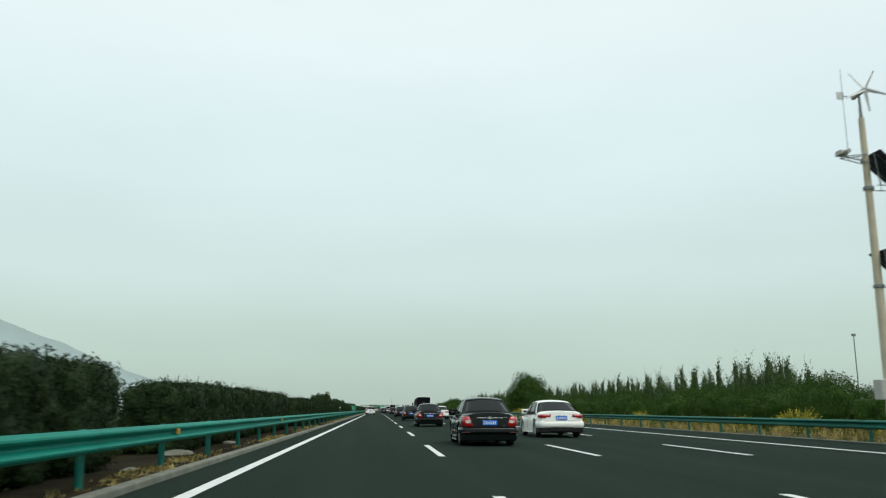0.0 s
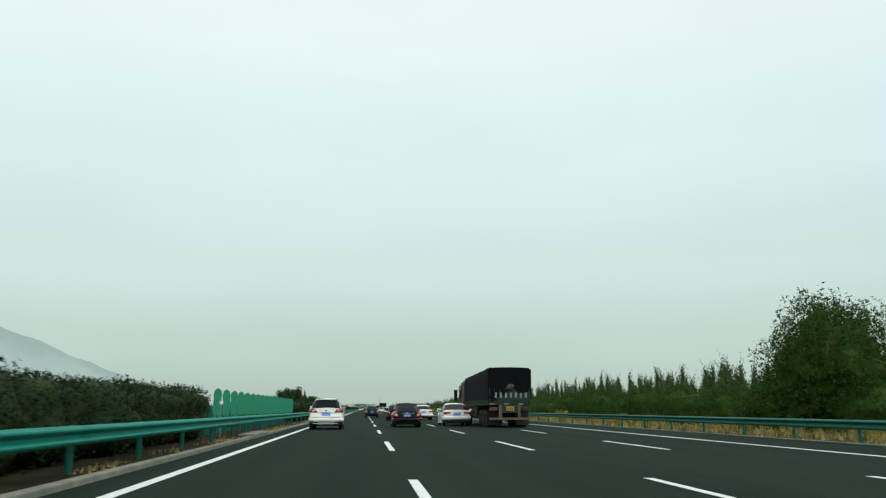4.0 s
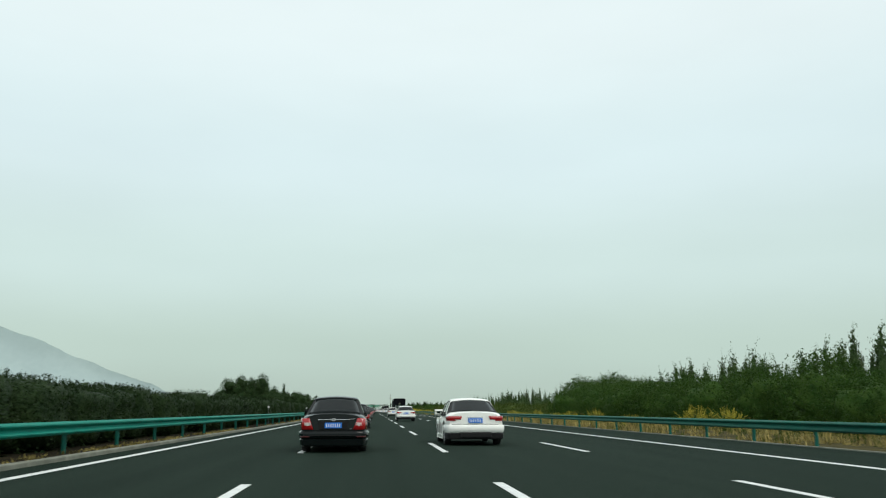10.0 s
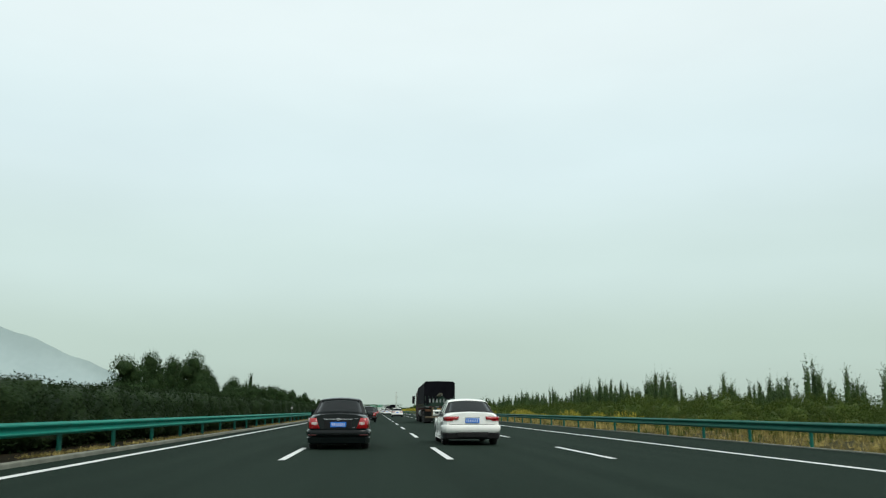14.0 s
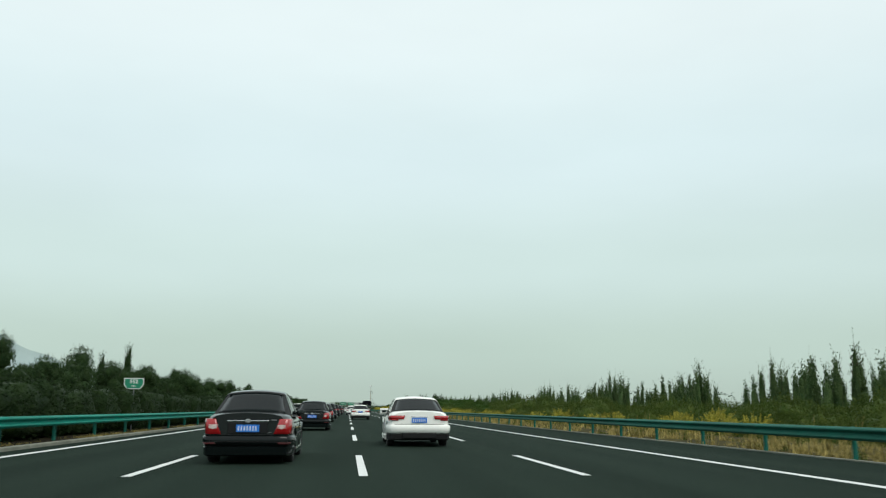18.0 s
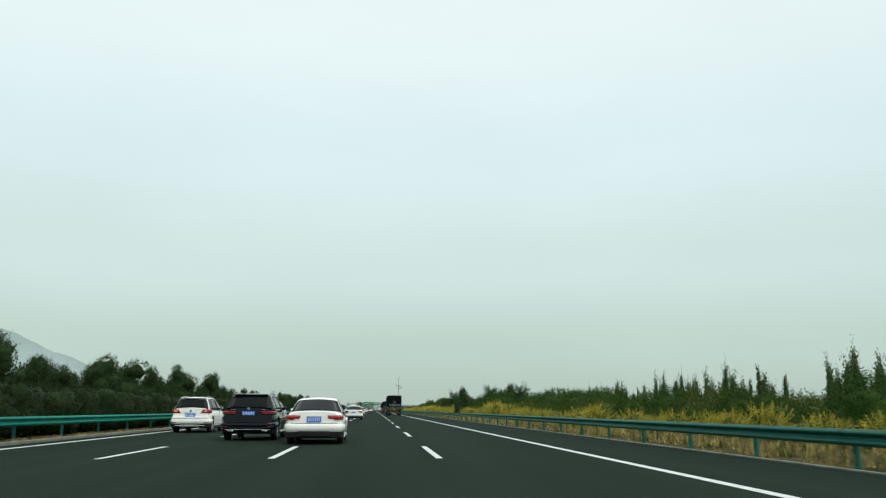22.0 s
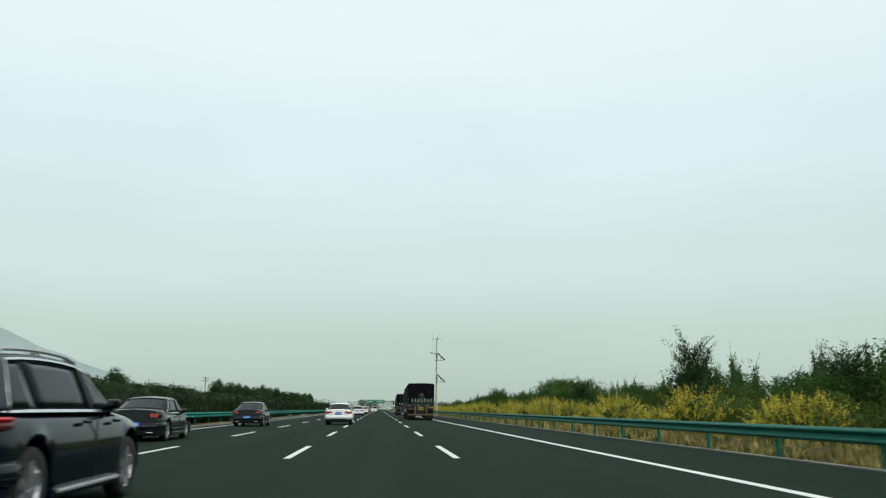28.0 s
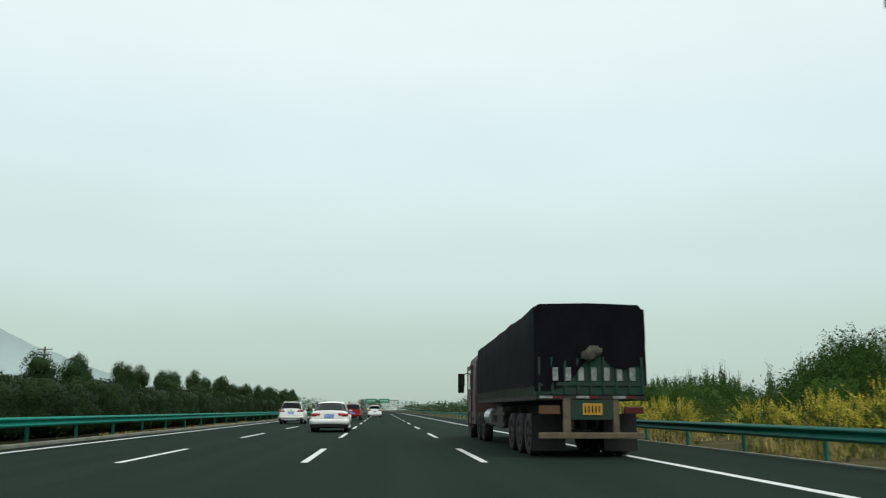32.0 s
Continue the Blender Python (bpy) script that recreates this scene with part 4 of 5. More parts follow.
    def wrap(x_in, y_end, levels, sgn=None):
        """A shell that follows the plan of the rear: levels are (z, how far it stands out, how far its inner end moves outwards)."""
        rows = []
        for z, off, *shift in levels:
            x0 = x_in + (shift[0] if shift else 0.0)
            path = [(x0 + (half(0.05) - x0) * k / 4, 0.05) for k in range(5)]
            if y_end > 0.06:
                path += [(half(y), y) for y in np.linspace(0.08, y_end, 7)]
            if sgn is None:
                path = [(-x, y) for x, y in path[::-1]] + path[1:]
            row = []
            for i, (x, y) in enumerate(path):
                xa, ya = path[max(0, i - 1)]
                xb, yb = path[min(len(path) - 1, i + 1)]
                d = Vector((yb - ya, -(xb - xa), 0)).normalized()
                row.append(((sgn or 1) * (x + d.x * off), back(y, z) + d.y * off, z))
            rows.append(row)
        return thick(grid_mesh(rows), 0.006)

    low = clear + 0.02
    bumper = part("rear_bumper", wrap(0.0, 0.55, ((low + 0.16, 0.0), (low + 0.18, 0.03), (btop - 0.135, 0.055), (btop - 0.035, 0.05), (btop, 0.0))), M[paint], ob, smooth=True)
    part("bumper_lip", wrap(0.0, 0.45, ((low - 0.03, -0.03), (low, 0.02), (low + 0.14, 0.03), (low + 0.165, 0.0))), M["trim" if lower == "trim" else paint], bumper)
    for sgn in (-1, 1):
        for xi, z0, z1, ye, mt, *slant in tail:
            sl = slant[0] if slant else 0.0
            part("tail_light", wrap(xi, ye, ((z0, 0.0), (z0 + 0.015, 0.022, sl * 0.06), ((z0 + z1) / 2, 0.026, sl * 0.6), (z1 - 0.015, 0.022, sl), (z1, 0.0, sl)), sgn), M[mt], ob, "red tail light", smooth=True)
        if reflect:
            part("reflector", wrap(half(0.05) - 0.16, 0.1, ((low + 0.20, 0.05), (low + 0.22, 0.060), (low + 0.235, 0.055)), sgn), M["dull_red"], bumper, "red reflector strip")
        ex = sgn * hw * 0.62
        if rails or chrome:
            part("exhaust_tip", boxed(ex - 0.11, ex + 0.11, -0.035, 0.12, low + 0.05, low + 0.10, bevel=0.018), M["chrome"], ob)
    return ob, body, half, back


def plate(parent, y, z, m="plate_blue", w=0.44, h=0.14, count=7, x=0.0):
    p = part("number_plate", boxed(x - w / 2, x + w / 2, y - 0.012, y + 0.02, z - h / 2, z + h / 2, bevel=0.005), M[m], parent, "blue number plate" if m == "plate_blue" else "dusty yellow number plate")
    part("plate_marks", bars_on(bmesh.new(), x - w * 0.44, x + w * 0.44, y - 0.0125, z - h * 0.3, z + h * 0.3, count), M["bars" if m == "plate_blue" else "trim"], p)
    return p


# black saloon
saloon, sb, hf, bk = car("black_saloon_car", "glossy black saloon car driving in its lane", "car", "black", 4.53, 1.74, ((0, 0.93), (0.06, 0.965), (0.72, 0.995), (0.95, 0.95), (3.3, 0.93), (4.1, 0.80), (4.53, 0.62)), ((0.66, 0.975), (1.38, 1.385), (2.6, 1.39), (3.42, 0.93)), ((0.50, 0.575, 0.875, 0.24, "lens_red", 0.11),), clear=0.17, belt=0.93, tumble=0.40, btop=0.56)
for sgn in (-1, 1):
    part("lamp_insert", tubed((sgn * 0.655, bk(0.05, 0.715) - 0.034, 0.715), (sgn * 0.655, bk(0.05, 0.715), 0.715), 0.040, 0.05, seg=20), M["lens_pale"], saloon, "round clear lamp insert")
    for z in (0.70, 0.725, 0.75):
        part("lamp_rib", boxed(sgn * 0.58, sgn * 0.735, bk(0.05, z) - 0.030, bk(0.05, z), z - 0.007, z + 0.007, bevel=0.003), M["lens_pale"], saloon, "pale lamp rib")
part("boot_trim", boxed(-0.40, 0.40, bk(0.05, 0.83) - 0.022, bk(0.05, 0.83) + 0.02, 0.815, 0.845, bevel=0.008), M["chrome"], saloon, "chrome strip over the number plate")
b = bmesh.new()
bmesh.ops.create_cone(b, cap_ends=True, segments=24, radius1=0.062, radius2=0.05, depth=0.03, matrix=Matrix.Translation((0, bk(0.05, 0.83) - 0.03, 0.832)) @ pose(0, 0, 0, 90, 0, 0) @ Matrix.Diagonal((1, 0.62, 1, 1)))
part("badge", b, M["silver"], saloon, "oval metal badge")
part("boot_lettering", bars_on(bmesh.new(), 0.43, 0.56, bk(0.05, 0.85) - 0.004, 0.842, 0.862, 7), M["silver"], saloon)
part("boot_lettering", bars_on(bmesh.new(), 0.40, 0.47, bk(0.05, 0.62) - 0.004, 0.600, 0.615, 3), M["silver"], saloon)
part("boot_panel", boxed(-0.38, 0.38, bk(0.05, 0.7) - 0.004, bk(0.05, 0.7) + 0.02, 0.585, 0.805, bevel=0.012), M["trim"], saloon)
plate(saloon, bk(0.05, 0.7) - 0.008, 0.69)
part("bumper_strip", boxed(-0.78, 0.78, -0.012, 0.02, 0.425, 0.44, bevel=0.006), M["trim"], saloon)
part("boot_seam", boxed(-0.80, 0.80, bk(0.05, 0.57) - 0.002, bk(0.05, 0.57) + 0.01, 0.562, 0.570), M["trim"], saloon)
part("parcel_shelf", boxed(-0.6, 0.6, 0.95, 1.25, 1.03, 1.06, bevel=0.01), M["trim"], saloon)
for sgn in (-1, 1):
    part("side_strip", boxed(sgn * (hf(2.0) - 0.01), sgn * (hf(2.0) + 0.012), 1.45, 3.1, 0.545, 0.585, bevel=0.008), M["trim"], saloon)

# white saloon
wsal, sb, hf, bk = car("white_saloon_car", "clean white saloon car driving in its lane", "car", "white", 4.76, 1.83, ((0, 0.96), (0.10, 1.0), (0.70, 1.02), (0.95, 0.95), (3.4, 0.92), (4.3, 0.80), (4.76, 0.60)), ((0.66, 1.0), (1.45, 1.385), (2.7, 1.39), (3.55, 0.93)), ((0.45, 0.785, 0.895, 0.30, "lens_red", -0.03), (0.62, 0.745, 0.79, 0.30, "lens_red")), axles=(1.0, 3.8), r=0.33, reflect=False, lower="trim", tumble=0.42)
plate(wsal, bk(0.05, 0.74) - 0.004, 0.76)
part("boot_handle", boxed(-0.24, 0.24, bk(0.05, 0.86) - 0.012, bk(0.05, 0.86), 0.85, 0.865, bevel=0.004), M["chrome"], wsal)
part("diffuser", boxed(-0.5, 0.5, -0.015, 0.06, 0.24, 0.41, bevel=0.03), M["trim"], wsal, "black lower valance")
part("boot_seam", boxed(-0.72, 0.72, bk(0.05, 0.64) - 0.003, bk(0.05, 0.64) + 0.01, 0.64, 0.648), M["trim"], wsal)

# dark estate-like off-roaders
suv_roof = ((0.16, 1.13), (0.52, 1.545), (2.65, 1.56), (3.5, 1.06))
suv_deck = ((0, 1.06), (0.08, 1.11), (0.2, 1.13), (0.5, 1.08), (3.4, 1.06), (4.2, 0.98), (4.66, 0.72))
suv, sb, hf, bk = car("dark_suv", "glossy dark blue off-roader with chrome trim driving in its lane", "car", "navy", 4.66, 1.89, suv_deck, suv_roof, ((0.43, 0.965, 1.005, 0.40, "lamp_red"), (0.46, 0.89, 0.965, 0.38, "dull_red")), axles=(0.95, 3.82), r=0.37, clear=0.24, belt=1.06, lean=0.12, tumble=0.40, rails=True, chrome=True)
part("bumper_trim", boxed(-0.76, 0.76, -0.035, 0.02, 0.365, 0.395, bevel=0.008), M["chrome"], suv, "chrome bumper strip")
part("tailgate_recess", boxed(-0.40, 0.40, bk(0.05, 0.94) - 0.003, bk(0.05, 0.94) + 0.02, 0.86, 1.02, bevel=0.012), M["trim"], suv)
plate(suv, bk(0.05, 0.94) - 0.008, 0.935)
part("tailgate_lettering", bars_on(bmesh.new(), -0.62, -0.44, bk(0.05, 1.06) - 0.004, 1.055, 1.075, 6), M["silver"], suv)
part("tailgate_lettering", bars_on(bmesh.new(), 0.44, 0.60, bk(0.05, 1.06) - 0.004, 1.055, 1.075, 6), M["silver"], suv)
part("bumper_crease", boxed(-0.72, 0.72, -0.012, 0.02, 0.62, 0.635, bevel=0.005), M["trim"], suv)
b = bmesh.new()
tube(b, (0, bk(0.05, 1.09) - 0.02, 1.095), (0, bk(0.05, 1.09) + 0.02, 1.095), 0.05, 0.05, 20)
part("badge", b, M["chrome"], suv, "round chrome badge")
part("roof_spoiler", boxed(-0.60, 0.60, 0.43, 0.70, 1.555, 1.595, bevel=0.018), M["navy"], suv)
part("running_board", boxed(0.86, 0.99, 1.5, 3.3, 0.27, 0.31, bevel=0.012), M["silver"], suv)
part("running_board", boxed(-0.99, -0.86, 1.5, 3.3, 0.27, 0.31, bevel=0.012), M["silver"], suv)
wsuv, sb, hf, bk = car("white_suv", "white crossover car with black lower trim driving in its lane", "car", "white", 4.35, 1.80, [(y * 0.94, z) for y, z in suv_deck], [(y * 0.94, z + 0.01) for y, z in suv_roof], ((0.44, 0.89, 1.06, 0.42, "lens_red", 0.10),), axles=(0.85, 3.5), r=0.34, clear=0.22, belt=1.06, lean=0.14, tumble=0.38, rails=True, lower="trim", sill="trim")
part("hatch_trim", boxed(-0.30, 0.30, bk(0.05, 0.90) - 0.015, bk(0.05, 0.90) + 0.01, 0.895, 0.92, bevel=0.006), M["chrome"], wsuv)
plate(wsuv, bk(0.05, 0.79) - 0.01, 0.79)
b = bmesh.new()
tube(b, (0, bk(0.05, 1.0) - 0.02, 1.0), (0, bk(0.05, 1.0) + 0.02, 1.0), 0.05, 0.05, 20)
part("badge", b, M["chrome"], wsuv, "round chrome badge")
for sgn in (-1, 1):
    part("lamp_insert", boxed(sgn * 0.60, sgn * 0.72, bk(0.05, 0.97) - 0.034, bk(0.05, 0.97), 0.955, 0.99, bevel=0.008), M["lens_pale"], wsuv, "pale lamp insert")
part("skid_plate", boxed(-0.44, 0.44, -0.035, 0.05, 0.27, 0.37, bevel=0.03), M["silver"], wsuv, "silver skid plate")
part("roof_spoiler", boxed(-0.56, 0.56, 0.39, 0.62, 1.565, 1.60, bevel=0.016), M["white"], wsuv)
part("hatch_upper", boxed(-0.82, 0.82, -0.003, 0.06, 0.62, 0.72, bevel=0.02), M["white"], wsuv)
rsuv, sb, hf, bk = car("red_suv", "red crossover car driving in its lane", "car", "red", 4.35, 1.80, [(y * 0.94, z) for y, z in suv_deck], [(y * 0.94, z + 0.01) for y, z in suv_roof], ((0.50, 0.96, 1.08, 0.3, "lens_red"),), axles=(0.85, 3.5), r=0.34, clear=0.22, belt=1.06, lean=0.14, tumble=0.38, rails=True, lower="trim", sill="trim")
plate(rsuv, bk(0.05, 0.80) - 0.02, 0.72)
gsal, sb, hf, bk = car("charcoal_saloon_car", "charcoal grey saloon car driving in the lane beside the median", "car", "charcoal", 4.78, 1.82, ((0, 0.99), (0.10, 1.03), (0.66, 1.045), (0.95, 0.96), (3.4, 0.93), (4.3, 0.82), (4.78, 0.62)), ((0.62, 1.03), (1.5, 1.39), (2.7, 1.40), (3.6, 0.94)), ((0.52, 0.78, 0.90, 0.2, "trim"),), axles=(1.0, 3.71), r=0.33, chrome=True, reflect=False)
for sgn in (-1, 1):
    for k, (xx, mt) in enumerate(((0.60, "lens_clear"), (0.73, "lens_clear"), (0.60, "lamp_red"), (0.73, "lamp_red"))):
        rr = 0.062 if k < 2 else 0.045
        part("tail_light", tubed((sgn * xx, bk(0.05, 0.84) - (0.034 if k < 2 else 0.040), 0.84), (sgn * xx, bk(0.05, 0.84), 0.84), rr, rr, seg=18), M[mt], gsal, "round tail light")
plate(gsal, -0.012, 0.56)
part("bumper_trim", boxed(-0.8, 0.8, -0.018, 0.02, 0.50, 0.515, bevel=0.005), M["chrome"], gsal)

# ---- tarpaulin lorry ----
M.update(
    tarp=mat("black_tarpaulin", (0.0035, 0.004, 0.006), 0.9, gloss=0.1, second=(0.007, 0.0075, 0.010), scale=1.4, amount=0.7, bump=0.5, bump_scale=7),
    lorry_green=mat("faded_green_steel", (0.014, 0.050, 0.036), 0.7, gloss=0.2, second=(0.03, 0.042, 0.03), scale=3, amount=0.9, bump=0.2),
    # dirty steel, its base also darkened to hold the shadow under the lorry
    chassis=mat("dirty_shaded_chassis", (0.018, 0.018, 0.016), 0.85, second=(0.045, 0.04, 0.03), scale=3, amount=0.8, bump=0.3),
    rust_beam=mat("dirty_yellow_beam", (0.15, 0.115, 0.065), 0.8, second=(0.06, 0.05, 0.035), scale=4, amount=0.8, bump=0.3),
    cab=mat("brown_cab_paint", (0.07, 0.035, 0.032), 0.5, second=(0.05, 0.035, 0.03), scale=2, amount=0.6),
    sack=mat("pale_sacking", (0.085, 0.085, 0.06), 0.9, second=(0.03, 0.03, 0.02), scale=6, amount=0.8, bump=0.5, bump_scale=20),
)


def lorry():
    ob = thing("lorry", "long lorry with a black tarpaulin over its green load bed", "truck", Matrix.Translation((0, -500, -200)))
    hw = 1.27
    # tarpaulin, drawn up over the middle of the tailboard
    rows = []
    for y in np.linspace(0, 11.3, 34):
        f = y / 11.3
        zt = 3.50 - 0.22 * f + 0.05 * noise.noise((y * 0.6, 1, 0))
        edge = 1.62 + 0.06 * noise.noise((y * 1.7, 5, 0))
        sec = [(hw + 0.05, edge), (hw + 0.045, 2.0), (hw + 0.03, 2.7), (hw - 0.01, zt - 0.10), (hw - 0.10, zt), (hw * 0.4, zt + 0.02), (0, zt + 0.03)]
        sec = [(x + 0.03 * noise.noise((y * 1.3, z * 1.2, 3)), z) for x, z in sec]
        rows.append([(-x, y, z) for x, z in sec] + [(x, y, z) for x, z in sec[-2::-1]])
    b = grid_mesh(rows)
    xs = np.linspace(-hw - 0.04, hw + 0.04, 27)
    back_rows = []
    for k in range(9):
        row = []
        for x in xs:
            u = (x + hw) / (2 * hw)
            low = 1.50 + 0.74 * math.exp(-((u - 0.54) / 0.20) ** 2) + 0.40 * math.exp(-((u - 0.92) / 0.16) ** 2) + 0.18 * u
            zt = 3.5 - 0.1 * (abs(x) > hw - 0.1)
            row.append((x, -0.03 - 0.04 * noise.noise((x * 2, k * 0.5, 9)), low + (zt - low) * k / 8))
        back_rows.append(row)
    g2 = grid_mesh(back_rows)
    tmp = bpy.data.meshes.new("tmp")
    g2.to_mesh(tmp)
    g2.free()
    b.from_mesh(tmp)
    bpy.data.meshes.remove(tmp)
    part("tarpaulin", b, M["tarp"], ob, "slack black tarpaulin", smooth=True)
    part("load_bed", boxed(-hw, hw, 0.02, 11.3, 1.30, 1.42, bevel=0.02), M["chassis"], ob)
    for sgn in (-1, 1):
        part("side_board", boxed(sgn * (hw - 0.04), sgn * hw, 0.05, 11.3, 1.42, 2.2), M["lorry_green"], ob)
        lace = bmesh.new()
        for k in range(32):
            y = 0.3 + k * 0.35
            tube(lace, (sgn * (hw + 0.055), y, 1.40), (sgn * (hw + 0.06), y + 0.15, 1.66), 0.008, 0.008, 5)
            tube(lace, (sgn * (hw + 0.06), y + 0.15, 1.66), (sgn * (hw + 0.055), y + 0.3, 1.40), 0.008, 0.008, 5)
        part("lacing", lace, M["sack"], ob, "pale rope lacing")
        part("mud_flap", boxed(sgn * 0.46, sgn * 1.26, 0.72, 0.74, 0.14, 1.0), M["rubber"], ob, "large black mud flap")
        part("rear_lamp", boxed(sgn * 0.76, sgn * 1.2, -0.04, 0.05, 1.0, 1.16, bevel=0.015), M["amber" if sgn < 0 else "dull_red"], ob, "dull rear lamp cluster")
        part("bumper_post", boxed(sgn * 0.50, sgn * 0.64, 0.0, 0.12, 0.46, 1.32, bevel=0.015), M["rust_beam"], ob)
        part("frame_beam", boxed(sgn * 0.36, sgn * 0.46, 0.3, 15.0, 0.98, 1.30), M["chassis"], ob)
    tail = part("tailboard", boxed(-hw, hw, 0.0, 0.04, 1.42, 2.30, bevel=0.01), M["lorry_green"], ob, "faded green ribbed tailboard")
    for k in range(9):
        x = -1.2 + 0.3 * k
        part("rib", boxed(x - 0.03, x + 0.03, -0.035, 0.01, 1.44, 2.28, bevel=0.008), M["lorry_green"], tail)
    part("rail_beam", boxed(-hw, hw, -0.03, 0.0, 1.62, 1.70, bevel=0.01), M["lorry_green"], tail)
    part("tailboard_marks", bars_on(bmesh.new(), -0.95, 1.15, -0.037, 1.74, 2.04, 7), M["dull_marks"], tail, "pale painted characters, not readable")
    strip = bmesh.new()
    for k in range(3):
        box(strip, -1.2 + k * 0.85, -0.9 + k * 0.85, -0.02, -0.012, 1.34, 1.40)
    part("reflective_strip", strip, M["dull_marks"], ob)
    strip = bmesh.new()
    for k in range(3):
        box(strip, -0.9 + k * 0.85, -0.68 + k * 0.85, -0.02, -0.012, 1.34, 1.40)
    part("reflective_strip", strip, M["dull_red"], ob)
    part("bumper_beam", boxed(-1.22, 1.22, -0.02, 0.10, 0.44, 0.58, bevel=0.02), M["rust_beam"], ob, "dirty yellowish bumper beam")
    part("plate_panel", boxed(-0.48, 0.50, 0.0, 0.03, 0.86, 1.30, bevel=0.01), M["lorry_green"], ob)
    plate(ob, -0.01, 1.10, "plate_yellow", 0.46, 0.26, 5, x=0.02)
    b = bmesh.new()
    bmesh.ops.create_icosphere(b, subdivisions=3, radius=1.0)
    for v in b.verts:
        k = 1 + 0.35 * noise.noise(v.co * 2.4) + 0.12 * noise.noise(v.co * 7)
        v.co = Vector((v.co.x * k * 0.23 + 0.02, -0.09 + v.co.y * k * 0.09, 2.36 + v.co.z * k * 0.16 + v.co.x * 0.07))
    part("rolled_sacking", b, M["sack"], ob, "bundle of pale sacking", smooth=True)
    for y in (1.45, 2.75, 4.05):
        for sgn in (-1, 1):
            add_wheel(ob, sgn * 1.08, y, 0.5, 0.28, "chassis")
            add_wheel(ob, sgn * 0.76, y, 0.5, 0.26, "chassis")
    for y in (10.2, 11.5, 14.4):
        for sgn in (-1, 1):
            add_wheel(ob, sgn * 1.08, y, 0.5, 0.30, "chassis")
    part("axle_bar", boxed(-0.9, 0.9, 1.4, 4.1, 0.44, 0.58), M["chassis"], ob)
    part("tool_box", boxed(-1.22, -0.75, 5.6, 6.8, 0.55, 1.15, bevel=0.03), M["chassis"], ob)
    part("tool_box", boxed(0.75, 1.22, 5.6, 6.8, 0.55, 1.15, bevel=0.03), M["chassis"], ob)
    part("fuel_tank", tubed((-1.0, 8.1, 0.85), (-1.0, 9.4, 0.85), 0.3, 0.3, seg=20), M["alloy"], ob)
    cb = bmesh.new()
    rows = []
    for y, z in ((12.6, 3.05), (12.9, 3.2), (14.3, 3.15), (15.0, 2.9), (15.3, 2.0), (15.35, 1.2), (15.3, 0.5)):
        rows.append([(-1.22, y, 0.55 if y < 15.31 else z), (-1.24, y, 1.5 if z > 1.5 else z), (-1.2, y, max(z - 0.15, 0.5)), (-1.05, y, z), (0, y, z + 0.02), (1.05, y, z), (1.2, y, max(z - 0.15, 0.5)), (1.24, y, 1.5 if z > 1.5 else z), (1.22, y, 0.55 if y < 15.31 else z)])
    cb = grid_mesh(rows)
    cb.verts.ensure_lookup_table()
    cb.faces.new(cb.verts[:9])
    part("cab", cb, M["cab"], ob, "dusty brown cab")
    part("grille", boxed(-0.85, 0.85, 15.30, 15.40, 0.95, 1.55, bevel=0.03), M["trim"], ob)
    part("front_bumper", boxed(-1.24, 1.24, 15.15, 15.48, 0.42, 0.85, bevel=0.06), M["cab"], ob)
    part("sun_visor", boxed(-1.1, 1.1, 15.0, 15.3, 2.86, 2.94, bevel=0.02), M["trim"], ob)
    for sgn in (-1, 1):
        part("headlamp", boxed(sgn * 0.8, sgn * 1.15, 15.40, 15.50, 0.60, 0.78, bevel=0.03), M["silver"], ob)
        door = part("cab_door", boxed(sgn * 1.225, sgn * 1.265, 13.55, 14.85, 1.05, 2.78, bevel=0.03), M["cab"], ob)
        part("door_handle", boxed(sgn * 1.26, sgn * 1.29, 13.65, 13.82, 1.68, 1.73, bevel=0.008), M["trim"], door)
        part("door_window", boxed(sgn * 1.262, sgn * 1.274, 13.68, 14.74, 1.88, 2.62, bevel=0.004), M["glass"], door)
        for z in (0.42, 0.72):
            part("step", boxed(sgn * 0.98, sgn * 1.24, 13.0, 13.75, z, z + 0.05, bevel=0.01), M["chassis"], ob)
        arch = [[(sgn * x, 14.4 + 0.64 * math.cos(a), 0.5 + 0.64 * math.sin(a)) for x in (0.9, 1.26)] for a in [math.pi * k / 12 for k in range(13)]]
        part("wheel_arch", thick(grid_mesh(arch), 0.03), M["cab"], ob)
        part("side_guard", boxed(sgn * 1.18, sgn * 1.22, 5.2, 9.8, 0.62, 0.72, bevel=0.008), M["chassis"], ob)
        part("side_guard", boxed(sgn * 1.18, sgn * 1.22, 5.2, 9.8, 0.92, 1.02, bevel=0.008), M["chassis"], ob)
    part("windscreen", boxed(-1.05, 1.05, 15.12, 15.2, 1.9, 2.75, bevel=0.02), M["glass"], ob)
    for sgn in (-1, 1):
        mb = bmesh.new()
        tube(mb, (sgn * 1.2, 15.0, 2.55), (sgn * 1.5, 15.1, 2.5), 0.02, 0.02, 6)
        box(mb, sgn * 1.42, sgn * 1.62, 15.0, 15.12, 2.05, 2.5, bevel=0.03)
        box(mb, sgn * 1.44, sgn * 1.62, 15.0, 15.12, 1.78, 2.0, bevel=0.03)
        part("wing_mirror", mb, M["trim"], ob)
    return ob


truck = lorry()

